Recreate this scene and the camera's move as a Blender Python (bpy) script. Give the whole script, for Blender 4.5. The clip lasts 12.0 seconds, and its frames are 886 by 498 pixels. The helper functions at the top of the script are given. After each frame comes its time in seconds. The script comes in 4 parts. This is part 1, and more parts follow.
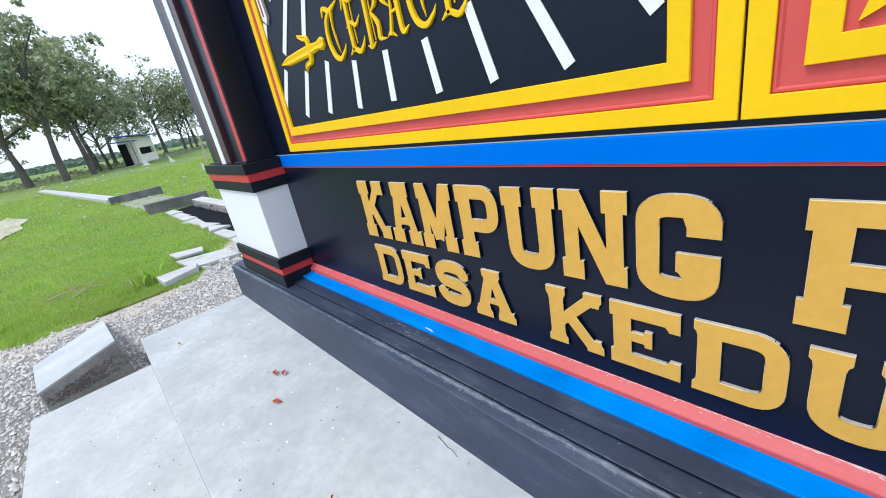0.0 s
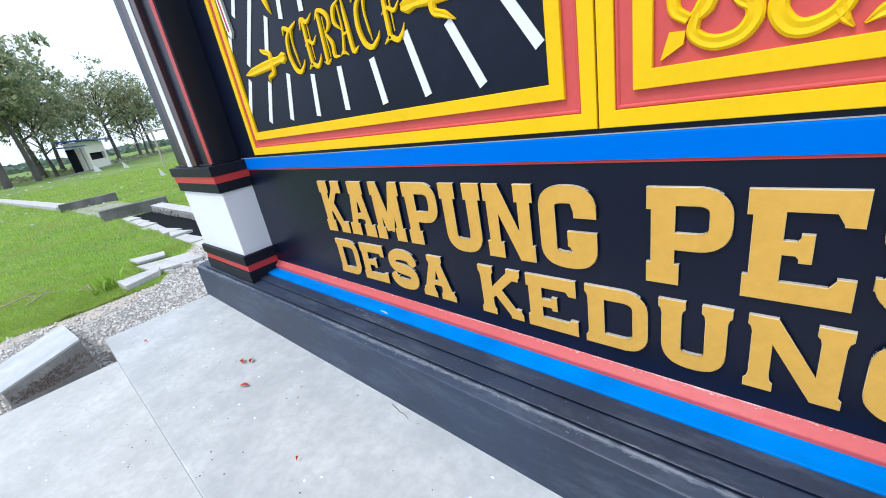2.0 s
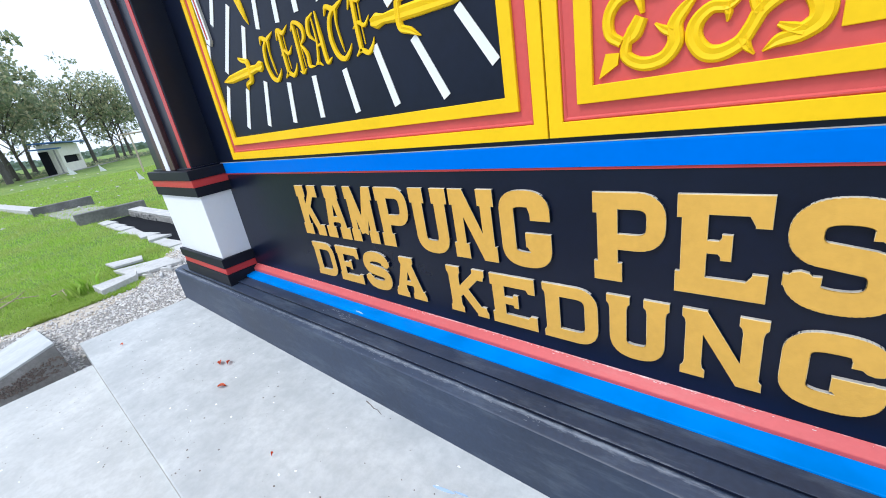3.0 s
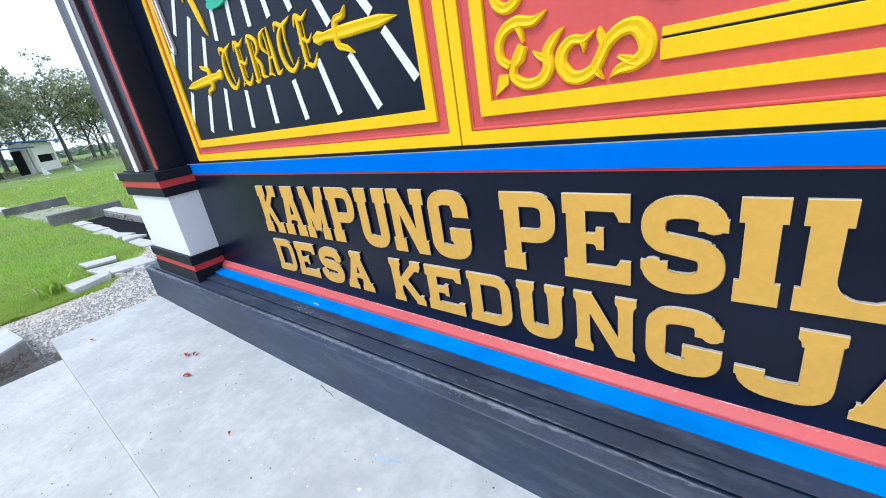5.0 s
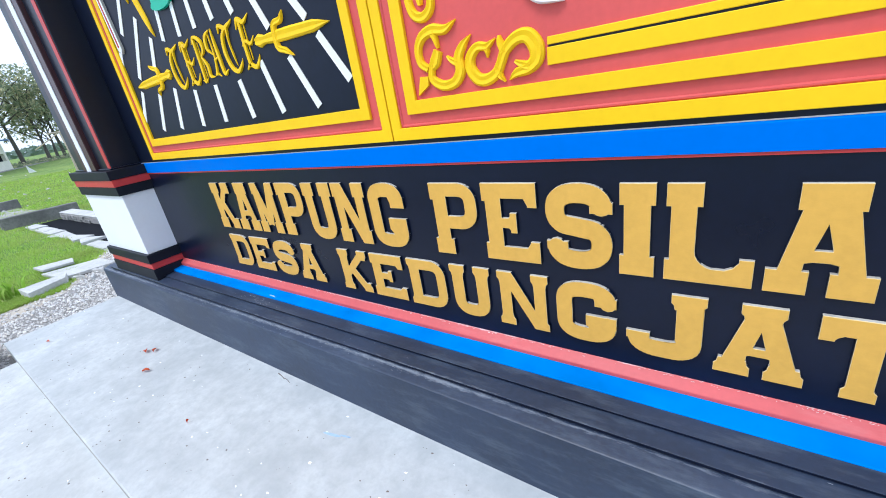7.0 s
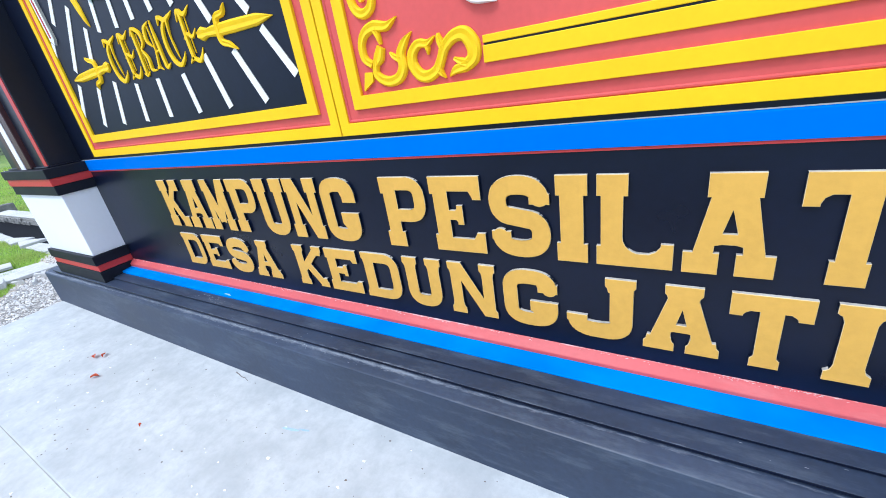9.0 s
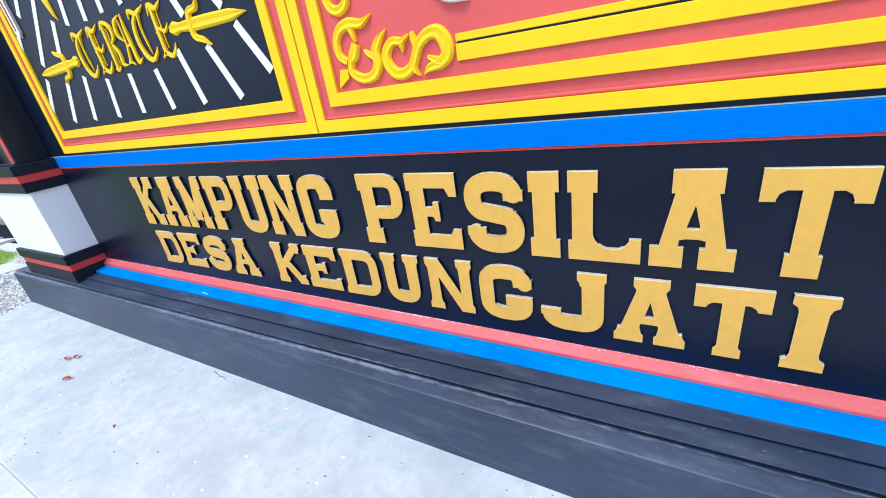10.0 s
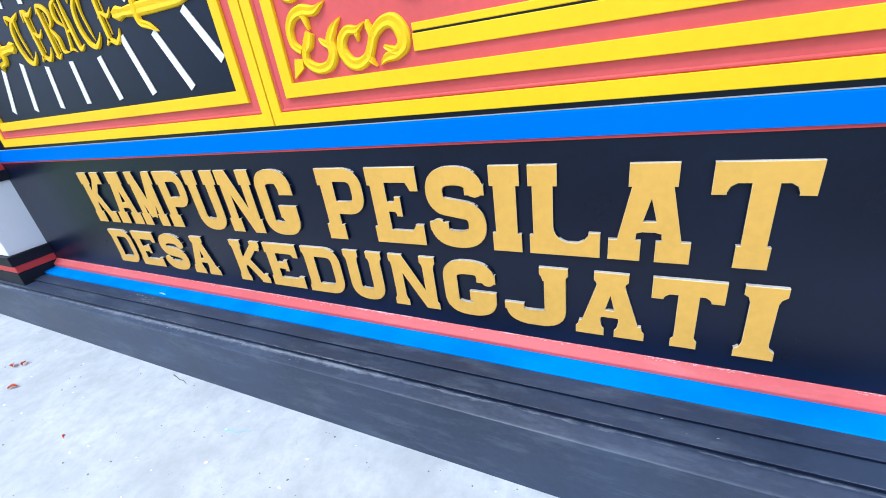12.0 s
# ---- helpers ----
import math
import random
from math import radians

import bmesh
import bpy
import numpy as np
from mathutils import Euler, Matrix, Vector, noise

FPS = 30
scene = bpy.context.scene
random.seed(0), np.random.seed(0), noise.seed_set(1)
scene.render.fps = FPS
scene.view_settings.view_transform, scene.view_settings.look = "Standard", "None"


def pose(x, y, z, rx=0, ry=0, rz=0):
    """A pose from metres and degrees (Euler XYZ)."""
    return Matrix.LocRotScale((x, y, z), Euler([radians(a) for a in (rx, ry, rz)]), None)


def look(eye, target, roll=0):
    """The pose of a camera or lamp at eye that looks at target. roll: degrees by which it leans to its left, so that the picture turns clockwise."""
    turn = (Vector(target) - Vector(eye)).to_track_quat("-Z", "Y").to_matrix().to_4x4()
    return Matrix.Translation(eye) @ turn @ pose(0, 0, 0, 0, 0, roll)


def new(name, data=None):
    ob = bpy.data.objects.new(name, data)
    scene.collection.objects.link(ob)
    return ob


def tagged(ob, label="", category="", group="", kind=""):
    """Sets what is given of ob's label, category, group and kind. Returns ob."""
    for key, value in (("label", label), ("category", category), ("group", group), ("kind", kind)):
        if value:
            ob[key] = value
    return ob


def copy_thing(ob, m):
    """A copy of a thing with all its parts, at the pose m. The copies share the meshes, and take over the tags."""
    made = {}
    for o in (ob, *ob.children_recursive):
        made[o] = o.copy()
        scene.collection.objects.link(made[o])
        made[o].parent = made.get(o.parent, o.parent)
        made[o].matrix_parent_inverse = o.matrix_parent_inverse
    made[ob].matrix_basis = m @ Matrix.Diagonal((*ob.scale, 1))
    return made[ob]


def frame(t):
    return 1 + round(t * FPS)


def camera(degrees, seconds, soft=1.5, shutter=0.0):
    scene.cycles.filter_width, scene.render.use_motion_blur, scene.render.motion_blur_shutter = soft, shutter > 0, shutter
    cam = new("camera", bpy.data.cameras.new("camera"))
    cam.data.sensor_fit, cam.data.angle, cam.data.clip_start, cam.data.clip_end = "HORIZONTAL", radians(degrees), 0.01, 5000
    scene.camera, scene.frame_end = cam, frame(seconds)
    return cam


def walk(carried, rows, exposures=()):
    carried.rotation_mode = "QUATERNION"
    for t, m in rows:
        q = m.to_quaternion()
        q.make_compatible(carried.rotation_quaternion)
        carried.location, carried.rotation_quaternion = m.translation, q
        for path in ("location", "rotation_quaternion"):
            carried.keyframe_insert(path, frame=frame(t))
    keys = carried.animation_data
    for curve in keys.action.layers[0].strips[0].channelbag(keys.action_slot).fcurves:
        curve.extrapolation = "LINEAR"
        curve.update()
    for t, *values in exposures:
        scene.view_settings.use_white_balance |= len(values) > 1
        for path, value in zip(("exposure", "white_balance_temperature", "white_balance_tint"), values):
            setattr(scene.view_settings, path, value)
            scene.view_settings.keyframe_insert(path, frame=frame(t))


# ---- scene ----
cam = camera(94.4, 12.0, soft=0.95)
PATH = [
    (0, (1.857, -1.097, 1.386), (0.418, 0.103, 0.685), -11.1),
    (0.5, (1.91, -1.124, 1.379), (0.48, 0.09, 0.684), -10.7),
    (1, (1.976, -1.163, 1.369), (0.582, 0.089, 0.669), -10.4),
    (1.5, (2.05, -1.191, 1.374), (0.684, 0.087, 0.668), -10.4),
    (2, (2.122, -1.223, 1.389), (0.785, 0.089, 0.688), -10.4),
    (2.5, (2.176, -1.253, 1.4), (0.866, 0.086, 0.702), -10.2),
    (3, (2.235, -1.245, 1.397), (0.949, 0.122, 0.705), -9.7),
    (5, (2.525, -1.252, 1.404), (1.289, 0.156, 0.703), -9.3),
    (5.5, (2.601, -1.26, 1.395), (1.377, 0.154, 0.688), -9.2),
    (6, (2.661, -1.264, 1.389), (1.456, 0.162, 0.671), -9.2),
    (6.5, (2.715, -1.266, 1.396), (1.539, 0.178, 0.664), -9.5),
    (7, (2.744, -1.269, 1.396), (1.6, 0.197, 0.659), -9.6),
    (9, (2.829, -1.267, 1.395), (1.814, 0.266, 0.608), -9.4),
    (9.5, (2.852, -1.268, 1.393), (1.87, 0.282, 0.597), -9.2),
    (10, (2.865, -1.268, 1.392), (1.914, 0.295, 0.585), -8.9),
    (10.5, (2.874, -1.264, 1.39), (1.954, 0.312, 0.571), -8.7),
    (11, (2.882, -1.255, 1.385), (1.989, 0.332, 0.558), -8.5),
    (11.5, (2.892, -1.239, 1.381), (2.024, 0.357, 0.544), -8.4),
    (12, (2.901, -1.221, 1.378), (2.049, 0.378, 0.53), -8.3),
]
walk(cam, [(t, look(eye, target, roll)) for t, eye, target, roll in PATH], exposures=[(0.0, 0.63, 6080, 10), (3.0, 0.69, 6000, 10), (5.5, 0.69, 5820, 10), (7.0, 0.74, 5760, 10), (9.0, 0.85, 5650, 10), (12.0, 0.92, 5560, 10)])

# ---- world, sun, exposure ----
SUN_ELEVATION, SUN_AZIMUTH = 58.0, 200.0
world = bpy.data.worlds.new("overcast_sky")
scene.world = world
world.use_nodes = True
wn = world.node_tree.nodes
wl = world.node_tree.links
sky = wn.new("ShaderNodeTexSky")
sky.sky_type = "NISHITA"
sky.sun_disc = False
sky.sun_elevation = radians(SUN_ELEVATION)
sky.sun_rotation = radians(SUN_AZIMUTH)
sky.dust_density = 4.0
haze = wn.new("ShaderNodeMix")
haze.data_type = "RGBA"
haze.inputs[0].default_value = 0.78
haze.inputs[7].default_value = (8.0, 8.9, 10.4, 1)
wl.new(sky.outputs[0], haze.inputs[6])
wl.new(haze.outputs[2], wn["Background"].inputs[0])
wn["Background"].inputs[1].default_value = 0.10

sun_data = bpy.data.lights.new("sun", "SUN")
sun_data.energy = 1.3
sun_data.angle = radians(14)
sun_data.color = (1.0, 0.97, 0.92)
sun = new("sun", sun_data)
az, el = radians(SUN_AZIMUTH), radians(SUN_ELEVATION)
sun.matrix_world = look((10 * math.sin(az), 10 * math.cos(az), 10 * math.tan(el)), (0, 0, 0))


# ---- materials ----
def nodes_of(name):
    m = bpy.data.materials.new(name)
    m.use_nodes = True
    return m, m.node_tree.nodes, m.node_tree.links, m.node_tree.nodes["Principled BSDF"]


def paint(name, colour, rough=0.35, vary=0.12, grain=60.0, bump=0.08, dust=0.0, spec=0.5, dust_colour=(0.45, 0.44, 0.42, 1), worn=None):
    """Hand-brushed masonry paint: two scales of tone, brush relief and an optional film of dust in patches."""
    m, n, l, b = nodes_of(name)
    tc = n.new("ShaderNodeTexCoord")
    big = n.new("ShaderNodeTexNoise"); big.inputs["Scale"].default_value = 2.3; big.inputs["Detail"].default_value = 4
    small = n.new("ShaderNodeTexNoise"); small.inputs["Scale"].default_value = grain; small.inputs["Detail"].default_value = 5
    l.new(tc.outputs["Object"], big.inputs["Vector"]); l.new(tc.outputs["Object"], small.inputs["Vector"])
    mixf = n.new("ShaderNodeMath"); mixf.operation = "MULTIPLY_ADD"; mixf.inputs[1].default_value = 0.45
    l.new(small.outputs[0], mixf.inputs[0]); l.new(big.outputs[0], mixf.inputs[2])
    ramp = n.new("ShaderNodeMapRange"); ramp.inputs[1].default_value = 0.45; ramp.inputs[2].default_value = 1.0
    ramp.inputs[3].default_value = 1 - vary; ramp.inputs[4].default_value = 1 + vary
    l.new(mixf.outputs[0], ramp.inputs[0])
    col = n.new("ShaderNodeVectorMath"); col.operation = "SCALE"; col.inputs[0].default_value = colour[:3]
    l.new(ramp.outputs[0], col.inputs["Scale"])
    out = col.outputs[0]
    if dust > 0:
        pn = n.new("ShaderNodeTexNoise"); pn.inputs["Scale"].default_value = 5.5; pn.inputs["Detail"].default_value = 8; pn.inputs["Roughness"].default_value = 0.75
        mp = n.new("ShaderNodeMapping"); mp.inputs["Scale"].default_value = (0.5, 2.2, 2.2)
        l.new(tc.outputs["Object"], mp.inputs[0]); l.new(mp.outputs[0], pn.inputs["Vector"])
        pr = n.new("ShaderNodeMapRange"); pr.inputs[1].default_value = 0.5; pr.inputs[2].default_value = 0.75; pr.inputs[4].default_value = dust
        l.new(pn.outputs[0], pr.inputs[0])
        mx = n.new("ShaderNodeMix"); mx.data_type = "RGBA"; mx.inputs[7].default_value = dust_colour
        l.new(pr.outputs[0], mx.inputs[0]); l.new(out, mx.inputs[6]); out = mx.outputs[2]
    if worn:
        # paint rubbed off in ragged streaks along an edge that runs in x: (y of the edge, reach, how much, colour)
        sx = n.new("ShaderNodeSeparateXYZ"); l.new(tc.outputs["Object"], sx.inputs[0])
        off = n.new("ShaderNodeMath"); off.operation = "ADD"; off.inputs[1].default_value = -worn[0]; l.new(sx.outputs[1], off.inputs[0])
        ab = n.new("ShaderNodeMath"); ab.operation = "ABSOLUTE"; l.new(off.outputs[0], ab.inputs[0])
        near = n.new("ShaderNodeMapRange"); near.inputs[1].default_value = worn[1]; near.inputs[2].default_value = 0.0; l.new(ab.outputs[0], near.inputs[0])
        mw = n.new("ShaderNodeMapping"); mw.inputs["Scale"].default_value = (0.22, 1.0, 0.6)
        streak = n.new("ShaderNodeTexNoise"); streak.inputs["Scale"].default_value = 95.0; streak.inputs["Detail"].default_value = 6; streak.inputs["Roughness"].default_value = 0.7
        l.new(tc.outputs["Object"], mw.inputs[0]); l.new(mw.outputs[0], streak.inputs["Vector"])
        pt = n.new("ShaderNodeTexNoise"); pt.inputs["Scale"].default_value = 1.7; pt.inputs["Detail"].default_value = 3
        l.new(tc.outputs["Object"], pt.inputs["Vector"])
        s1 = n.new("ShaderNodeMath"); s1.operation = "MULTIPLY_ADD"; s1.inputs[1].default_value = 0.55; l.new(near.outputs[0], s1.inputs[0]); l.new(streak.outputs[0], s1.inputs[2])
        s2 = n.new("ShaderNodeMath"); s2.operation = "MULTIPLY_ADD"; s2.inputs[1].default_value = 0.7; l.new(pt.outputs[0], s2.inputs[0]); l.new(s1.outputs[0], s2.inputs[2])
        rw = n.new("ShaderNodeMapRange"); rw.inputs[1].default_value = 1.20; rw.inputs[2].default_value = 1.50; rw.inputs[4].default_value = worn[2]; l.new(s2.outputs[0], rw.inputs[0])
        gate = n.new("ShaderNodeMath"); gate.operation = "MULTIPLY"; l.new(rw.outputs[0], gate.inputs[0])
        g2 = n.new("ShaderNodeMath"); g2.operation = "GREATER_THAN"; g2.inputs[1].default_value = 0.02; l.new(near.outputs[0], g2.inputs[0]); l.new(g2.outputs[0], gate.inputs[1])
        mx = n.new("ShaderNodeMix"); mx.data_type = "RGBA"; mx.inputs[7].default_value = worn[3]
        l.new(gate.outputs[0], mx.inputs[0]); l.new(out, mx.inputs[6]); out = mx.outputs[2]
    l.new(out, b.inputs["Base Color"])
    rr = n.new("ShaderNodeMapRange"); rr.inputs[3].default_value = rough - 0.07; rr.inputs[4].default_value = rough + 0.12
    l.new(big.outputs[0], rr.inputs[0]); l.new(rr.outputs[0], b.inputs["Roughness"])
    bp = n.new("ShaderNodeBump"); bp.inputs["Strength"].default_value = bump; bp.inputs["Distance"].default_value = 0.01
    l.new(mixf.outputs[0], bp.inputs["Height"]); l.new(bp.outputs[0], b.inputs["Normal"])
    b.inputs["Specular IOR Level"].default_value = spec
    return m


TIER_BLACK = paint("satin_black_paint", (0.007, 0.009, 0.016), 0.50, 0.25, 45, 0.06, spec=0.22)
BLACK = paint("black_gloss_paint", (0.003, 0.006, 0.019), 0.28, 0.3, 45, 0.05, spec=0.30)
FIELD_BLACK = paint("panel_black_paint", (0.006, 0.010, 0.024), 0.38, 0.3, 30, 0.05, spec=0.20)
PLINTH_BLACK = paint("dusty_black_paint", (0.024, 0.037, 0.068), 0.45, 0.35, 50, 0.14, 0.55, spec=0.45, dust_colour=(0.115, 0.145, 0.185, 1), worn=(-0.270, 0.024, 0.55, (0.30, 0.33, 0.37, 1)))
NAVY = paint("column_black_paint", (0.007, 0.010, 0.022), 0.32, 0.2, 40, 0.05, spec=0.3)
YELLOW = paint("yellow_gloss_paint", (0.86, 0.535, 0.003), 0.42, 0.07, 50, 0.10, spec=0.18)
RED = paint("red_gloss_paint", (0.60, 0.085, 0.078), 0.40, 0.10, 55, 0.12, spec=0.35)
LINE_RED = paint("red_line_paint", (0.50, 0.045, 0.045), 0.4, 0.12, 60, 0.10, spec=0.35)
PINK = paint("faded_red_paint", (0.53, 0.088, 0.088), 0.45, 0.12, 50, 0.15, 0.18, spec=0.3, dust_colour=(0.60, 0.36, 0.35, 1), worn=(-0.010, 0.010, 0.8, (0.66, 0.58, 0.56, 1)))
BLUE = paint("blue_gloss_paint", (0.0004, 0.145, 0.62), 0.45, 0.05, 40, 0.08, spec=0.10)
LEDGE_BLUE = paint("weathered_blue_paint", (0.0006, 0.19, 0.62), 0.5, 0.24, 9, 0.15, dust=0.02, spec=0.12)
WHITE = paint("white_wall_paint", (0.80, 0.81, 0.83), 0.5, 0.03, 50, 0.08)
GOLD = paint("ochre_gold_paint", (0.665, 0.372, 0.066), 0.40, 0.12, 45, 0.3, spec=0.35)
RIM_GOLD = paint("rubbed_gold_rim", (0.66, 0.50, 0.24), 0.45, 0.3, 70, 0.3, spec=0.35)
LETTER_EDGE = paint("pale_letter_edge", (0.46, 0.43, 0.38), 0.6, 0.5, 60, 0.4)
MAROON = paint("maroon_gloss_paint", (0.050, 0.014, 0.018), 0.34, 0.15, 40, 0.06)
EDGE_GREY = paint("bare_cement_edge", (0.30, 0.30, 0.31), 0.8, 0.2, 90, 0.4)
TEAL = paint("green_gloss_paint", (0.01, 0.42, 0.26), 0.4, 0.08, 60, 0.1)


def ground_mat(name, c0, c1, c2, s1, s2, rough=0.9, bump=0.4, dist=0.01):
    m, n, l, b = nodes_of(name)
    tc = n.new("ShaderNodeTexCoord")
    a = n.new("ShaderNodeTexNoise"); a.inputs["Scale"].default_value = s1; a.inputs["Detail"].default_value = 6
    c = n.new("ShaderNodeTexNoise"); c.inputs["Scale"].default_value = s2; c.inputs["Detail"].default_value = 6; c.inputs["Roughness"].default_value = 0.7
    l.new(tc.outputs["Object"], a.inputs["Vector"]); l.new(tc.outputs["Object"], c.inputs["Vector"])
    r1 = n.new("ShaderNodeMapRange"); r1.inputs[1].default_value = 0.35; r1.inputs[2].default_value = 0.65
    r2 = n.new("ShaderNodeMapRange"); r2.inputs[1].default_value = 0.38; r2.inputs[2].default_value = 0.68
    l.new(a.outputs[0], r1.inputs[0]); l.new(c.outputs[0], r2.inputs[0])
    m1 = n.new("ShaderNodeMix"); m1.data_type = "RGBA"; m1.inputs[6].default_value = (*c0, 1); m1.inputs[7].default_value = (*c1, 1)
    m2 = n.new("ShaderNodeMix"); m2.data_type = "RGBA"; m2.inputs[7].default_value = (*c2, 1)
    l.new(r1.outputs[0], m1.inputs[0]); l.new(m1.outputs[2], m2.inputs[6])
    half = n.new("ShaderNodeMath"); half.operation = "MULTIPLY"; half.inputs[1].default_value = 0.6
    l.new(r2.outputs[0], half.inputs[0]); l.new(half.outputs[0], m2.inputs[0])
    l.new(m2.outputs[2], b.inputs["Base Color"])
    b.inputs["Roughness"].default_value = rough
    bp = n.new("ShaderNodeBump"); bp.inputs["Strength"].default_value = bump; bp.inputs["Distance"].default_value = dist
    l.new(c.outputs[0], bp.inputs["Height"]); l.new(bp.outputs[0], b.inputs["Normal"])
    return m


GRASS = ground_mat("grass_ground", (0.10, 0.19, 0.022), (0.24, 0.31, 0.055), (0.05, 0.11, 0.015), 0.7, 5.0, 0.95, 0.8, 0.04)
CONCRETE = ground_mat("pale_concrete", (0.425, 0.44, 0.435), (0.545, 0.56, 0.548), (0.35, 0.365, 0.362), 3.4, 17.0, 0.85, 0.22, 0.005)
LOWER_CONCRETE = ground_mat("pale_dusty_concrete", (0.455, 0.465, 0.45), (0.565, 0.572, 0.55), (0.375, 0.382, 0.368), 2.4, 20.0, 0.88, 0.25, 0.005)
ROUGH_CONCRETE = ground_mat("weathered_concrete", (0.20, 0.195, 0.18), (0.33, 0.32, 0.30), (0.12, 0.12, 0.11), 4.0, 40.0, 0.9, 0.6, 0.01)
PALE_STONE = ground_mat("broken_white_board", (0.46, 0.45, 0.43), (0.56, 0.55, 0.53), (0.30, 0.29, 0.26), 3.0, 30.0, 0.85, 0.3, 0.005)
GRAVEL_BED = ground_mat("gravel_bed", (0.30, 0.28, 0.25), (0.40, 0.38, 0.35), (0.16, 0.15, 0.14), 3.0, 60.0, 0.95, 1.0, 0.02)
SAND = ground_mat("sandy_soil", (0.46, 0.40, 0.32), (0.55, 0.49, 0.41), (0.36, 0.31, 0.24), 1.2, 30.0, 0.95, 0.6, 0.01)

FAR_GREEN = ground_mat("distant_green", (0.16, 0.22, 0.16), (0.22, 0.28, 0.22), (0.13, 0.18, 0.14), 0.05, 0.3, 1.0, 0.0)
BARK = ground_mat("tree_bark", (0.10, 0.09, 0.08), (0.16, 0.145, 0.13), (0.07, 0.065, 0.06), 1.0, 9.0, 0.95, 0.5, 0.03)
OLD_CONCRETE = ground_mat("stained_old_concrete", (0.12, 0.118, 0.11), (0.22, 0.215, 0.20), (0.07, 0.07, 0.065), 2.2, 18.0, 0.92, 0.7, 0.012)
MID_STONE = ground_mat("old_cement", (0.30, 0.29, 0.26), (0.38, 0.37, 0.34), (0.20, 0.19, 0.17), 1.0, 14.0, 0.9, 0.5, 0.01)
CREAM = paint("cream_wall_paint", (0.76, 0.73, 0.62), 0.7, 0.08, 8, 0.1)
ROOF_BLUE = paint("blue_sheet_roof", (0.05, 0.14, 0.32), 0.5, 0.15, 6, 0.1)
# near-black that paints in the shade of hatch, porch and drain
DARK = paint("painted_shade", (0.012, 0.013, 0.016), 0.9, 0.2, 10, 0.1, spec=0.05)
FLAG = paint("white_cloth", (0.78, 0.78, 0.77), 0.9, 0.05, 30, 0.1)
BAMBOO = paint("pale_bamboo", (0.46, 0.38, 0.30), 0.7, 0.25, 20, 0.2)
DEAD_LEAF = paint("dead_leaf", (0.70, 0.14, 0.05), 0.7, 0.4, 60, 0.3)
DARK_SPECK = paint("dark_crumb", (0.16, 0.13, 0.11), 0.9, 0.4, 80, 0.3)
SPLASH_BLUE = paint("pale_blue_paint_splash", (0.36, 0.50, 0.66), 0.7, 0.2, 80, 0.1)
CHIP = paint("worn_cement_chip", (0.30, 0.32, 0.35), 0.9, 0.3, 90, 0.2)
PINK_CHIP = paint("pale_worn_pink", (0.70, 0.62, 0.60), 0.9, 0.2, 90, 0.2)
DRY_TWIG = paint("dry_twig", (0.36, 0.30, 0.20), 0.9, 0.3, 40, 0.3)


def varied(name, colours, rough, translucent=0.0, patches=0.0, dry=(0.40, 0.44, 0.13)):
    """A ramp of colours picked per loose piece."""
    m, n, l, b = nodes_of(name)
    g = n.new("ShaderNodeNewGeometry")
    r = n.new("ShaderNodeValToRGB")
    r.color_ramp.elements[0].color = (*colours[0], 1)
    r.color_ramp.elements[1].color = (*colours[-1], 1)
    for i, c in enumerate(colours[1:-1]):
        r.color_ramp.elements.new((i + 1) / (len(colours) - 1)).color = (*c, 1)
    l.new(g.outputs["Random Per Island"], r.inputs[0])
    l.new(r.outputs[0], b.inputs["Base Color"])
    b.inputs["Roughness"].default_value = rough
    b.inputs["Specular IOR Level"].default_value = 0.2
    if patches:
        tc = n.new("ShaderNodeTexCoord")
        t = n.new("ShaderNodeTexNoise"); t.inputs["Scale"].default_value = patches; t.inputs["Detail"].default_value = 4
        l.new(tc.outputs["Object"], t.inputs["Vector"])
        mr = n.new("ShaderNodeMapRange"); mr.inputs[1].default_value = 0.40; mr.inputs[2].default_value = 0.66; mr.inputs[4].default_value = 0.9
        l.new(t.outputs[0], mr.inputs[0])
        mx = n.new("ShaderNodeMix"); mx.data_type = "RGBA"; mx.inputs[7].default_value = (*dry, 1)
        l.new(mr.outputs[0], mx.inputs[0]); l.new(r.outputs[0], mx.inputs[6]); l.new(mx.outputs[2], b.inputs["Base Color"])
    if translucent:
        tr = n.new("ShaderNodeBsdfTranslucent"); ms = n.new("ShaderNodeMixShader"); ms.inputs[0].default_value = translucent
        l.new(r.outputs[0], tr.inputs[0]); l.new(b.outputs[0], ms.inputs[1]); l.new(tr.outputs[0], ms.inputs[2]); l.new(ms.outputs[0], n["Material Output"].inputs[0])
    return m


PEBBLES = varied("gravel_stones", ((0.33, 0.305, 0.28), (0.60, 0.565, 0.52), (0.74, 0.71, 0.665), (0.51, 0.495, 0.485), (0.66, 0.60, 0.52)), 0.85)
BLADES = varied("grass_blades", ((0.25, 0.43, 0.04), (0.39, 0.60, 0.07), (0.48, 0.66, 0.14), (0.27, 0.48, 0.055), (0.55, 0.62, 0.21)), 0.7, 0.25, 0.9)
# leaf colours lightened and greyed, so the distance haze is painted in
LEAVES = varied("hazed_tree_leaves", ((0.17, 0.22, 0.14), (0.27, 0.33, 0.19), (0.35, 0.39, 0.24), (0.21, 0.26, 0.17), (0.48, 0.46, 0.28), (0.56, 0.52, 0.33)), 0.5, 0.5)


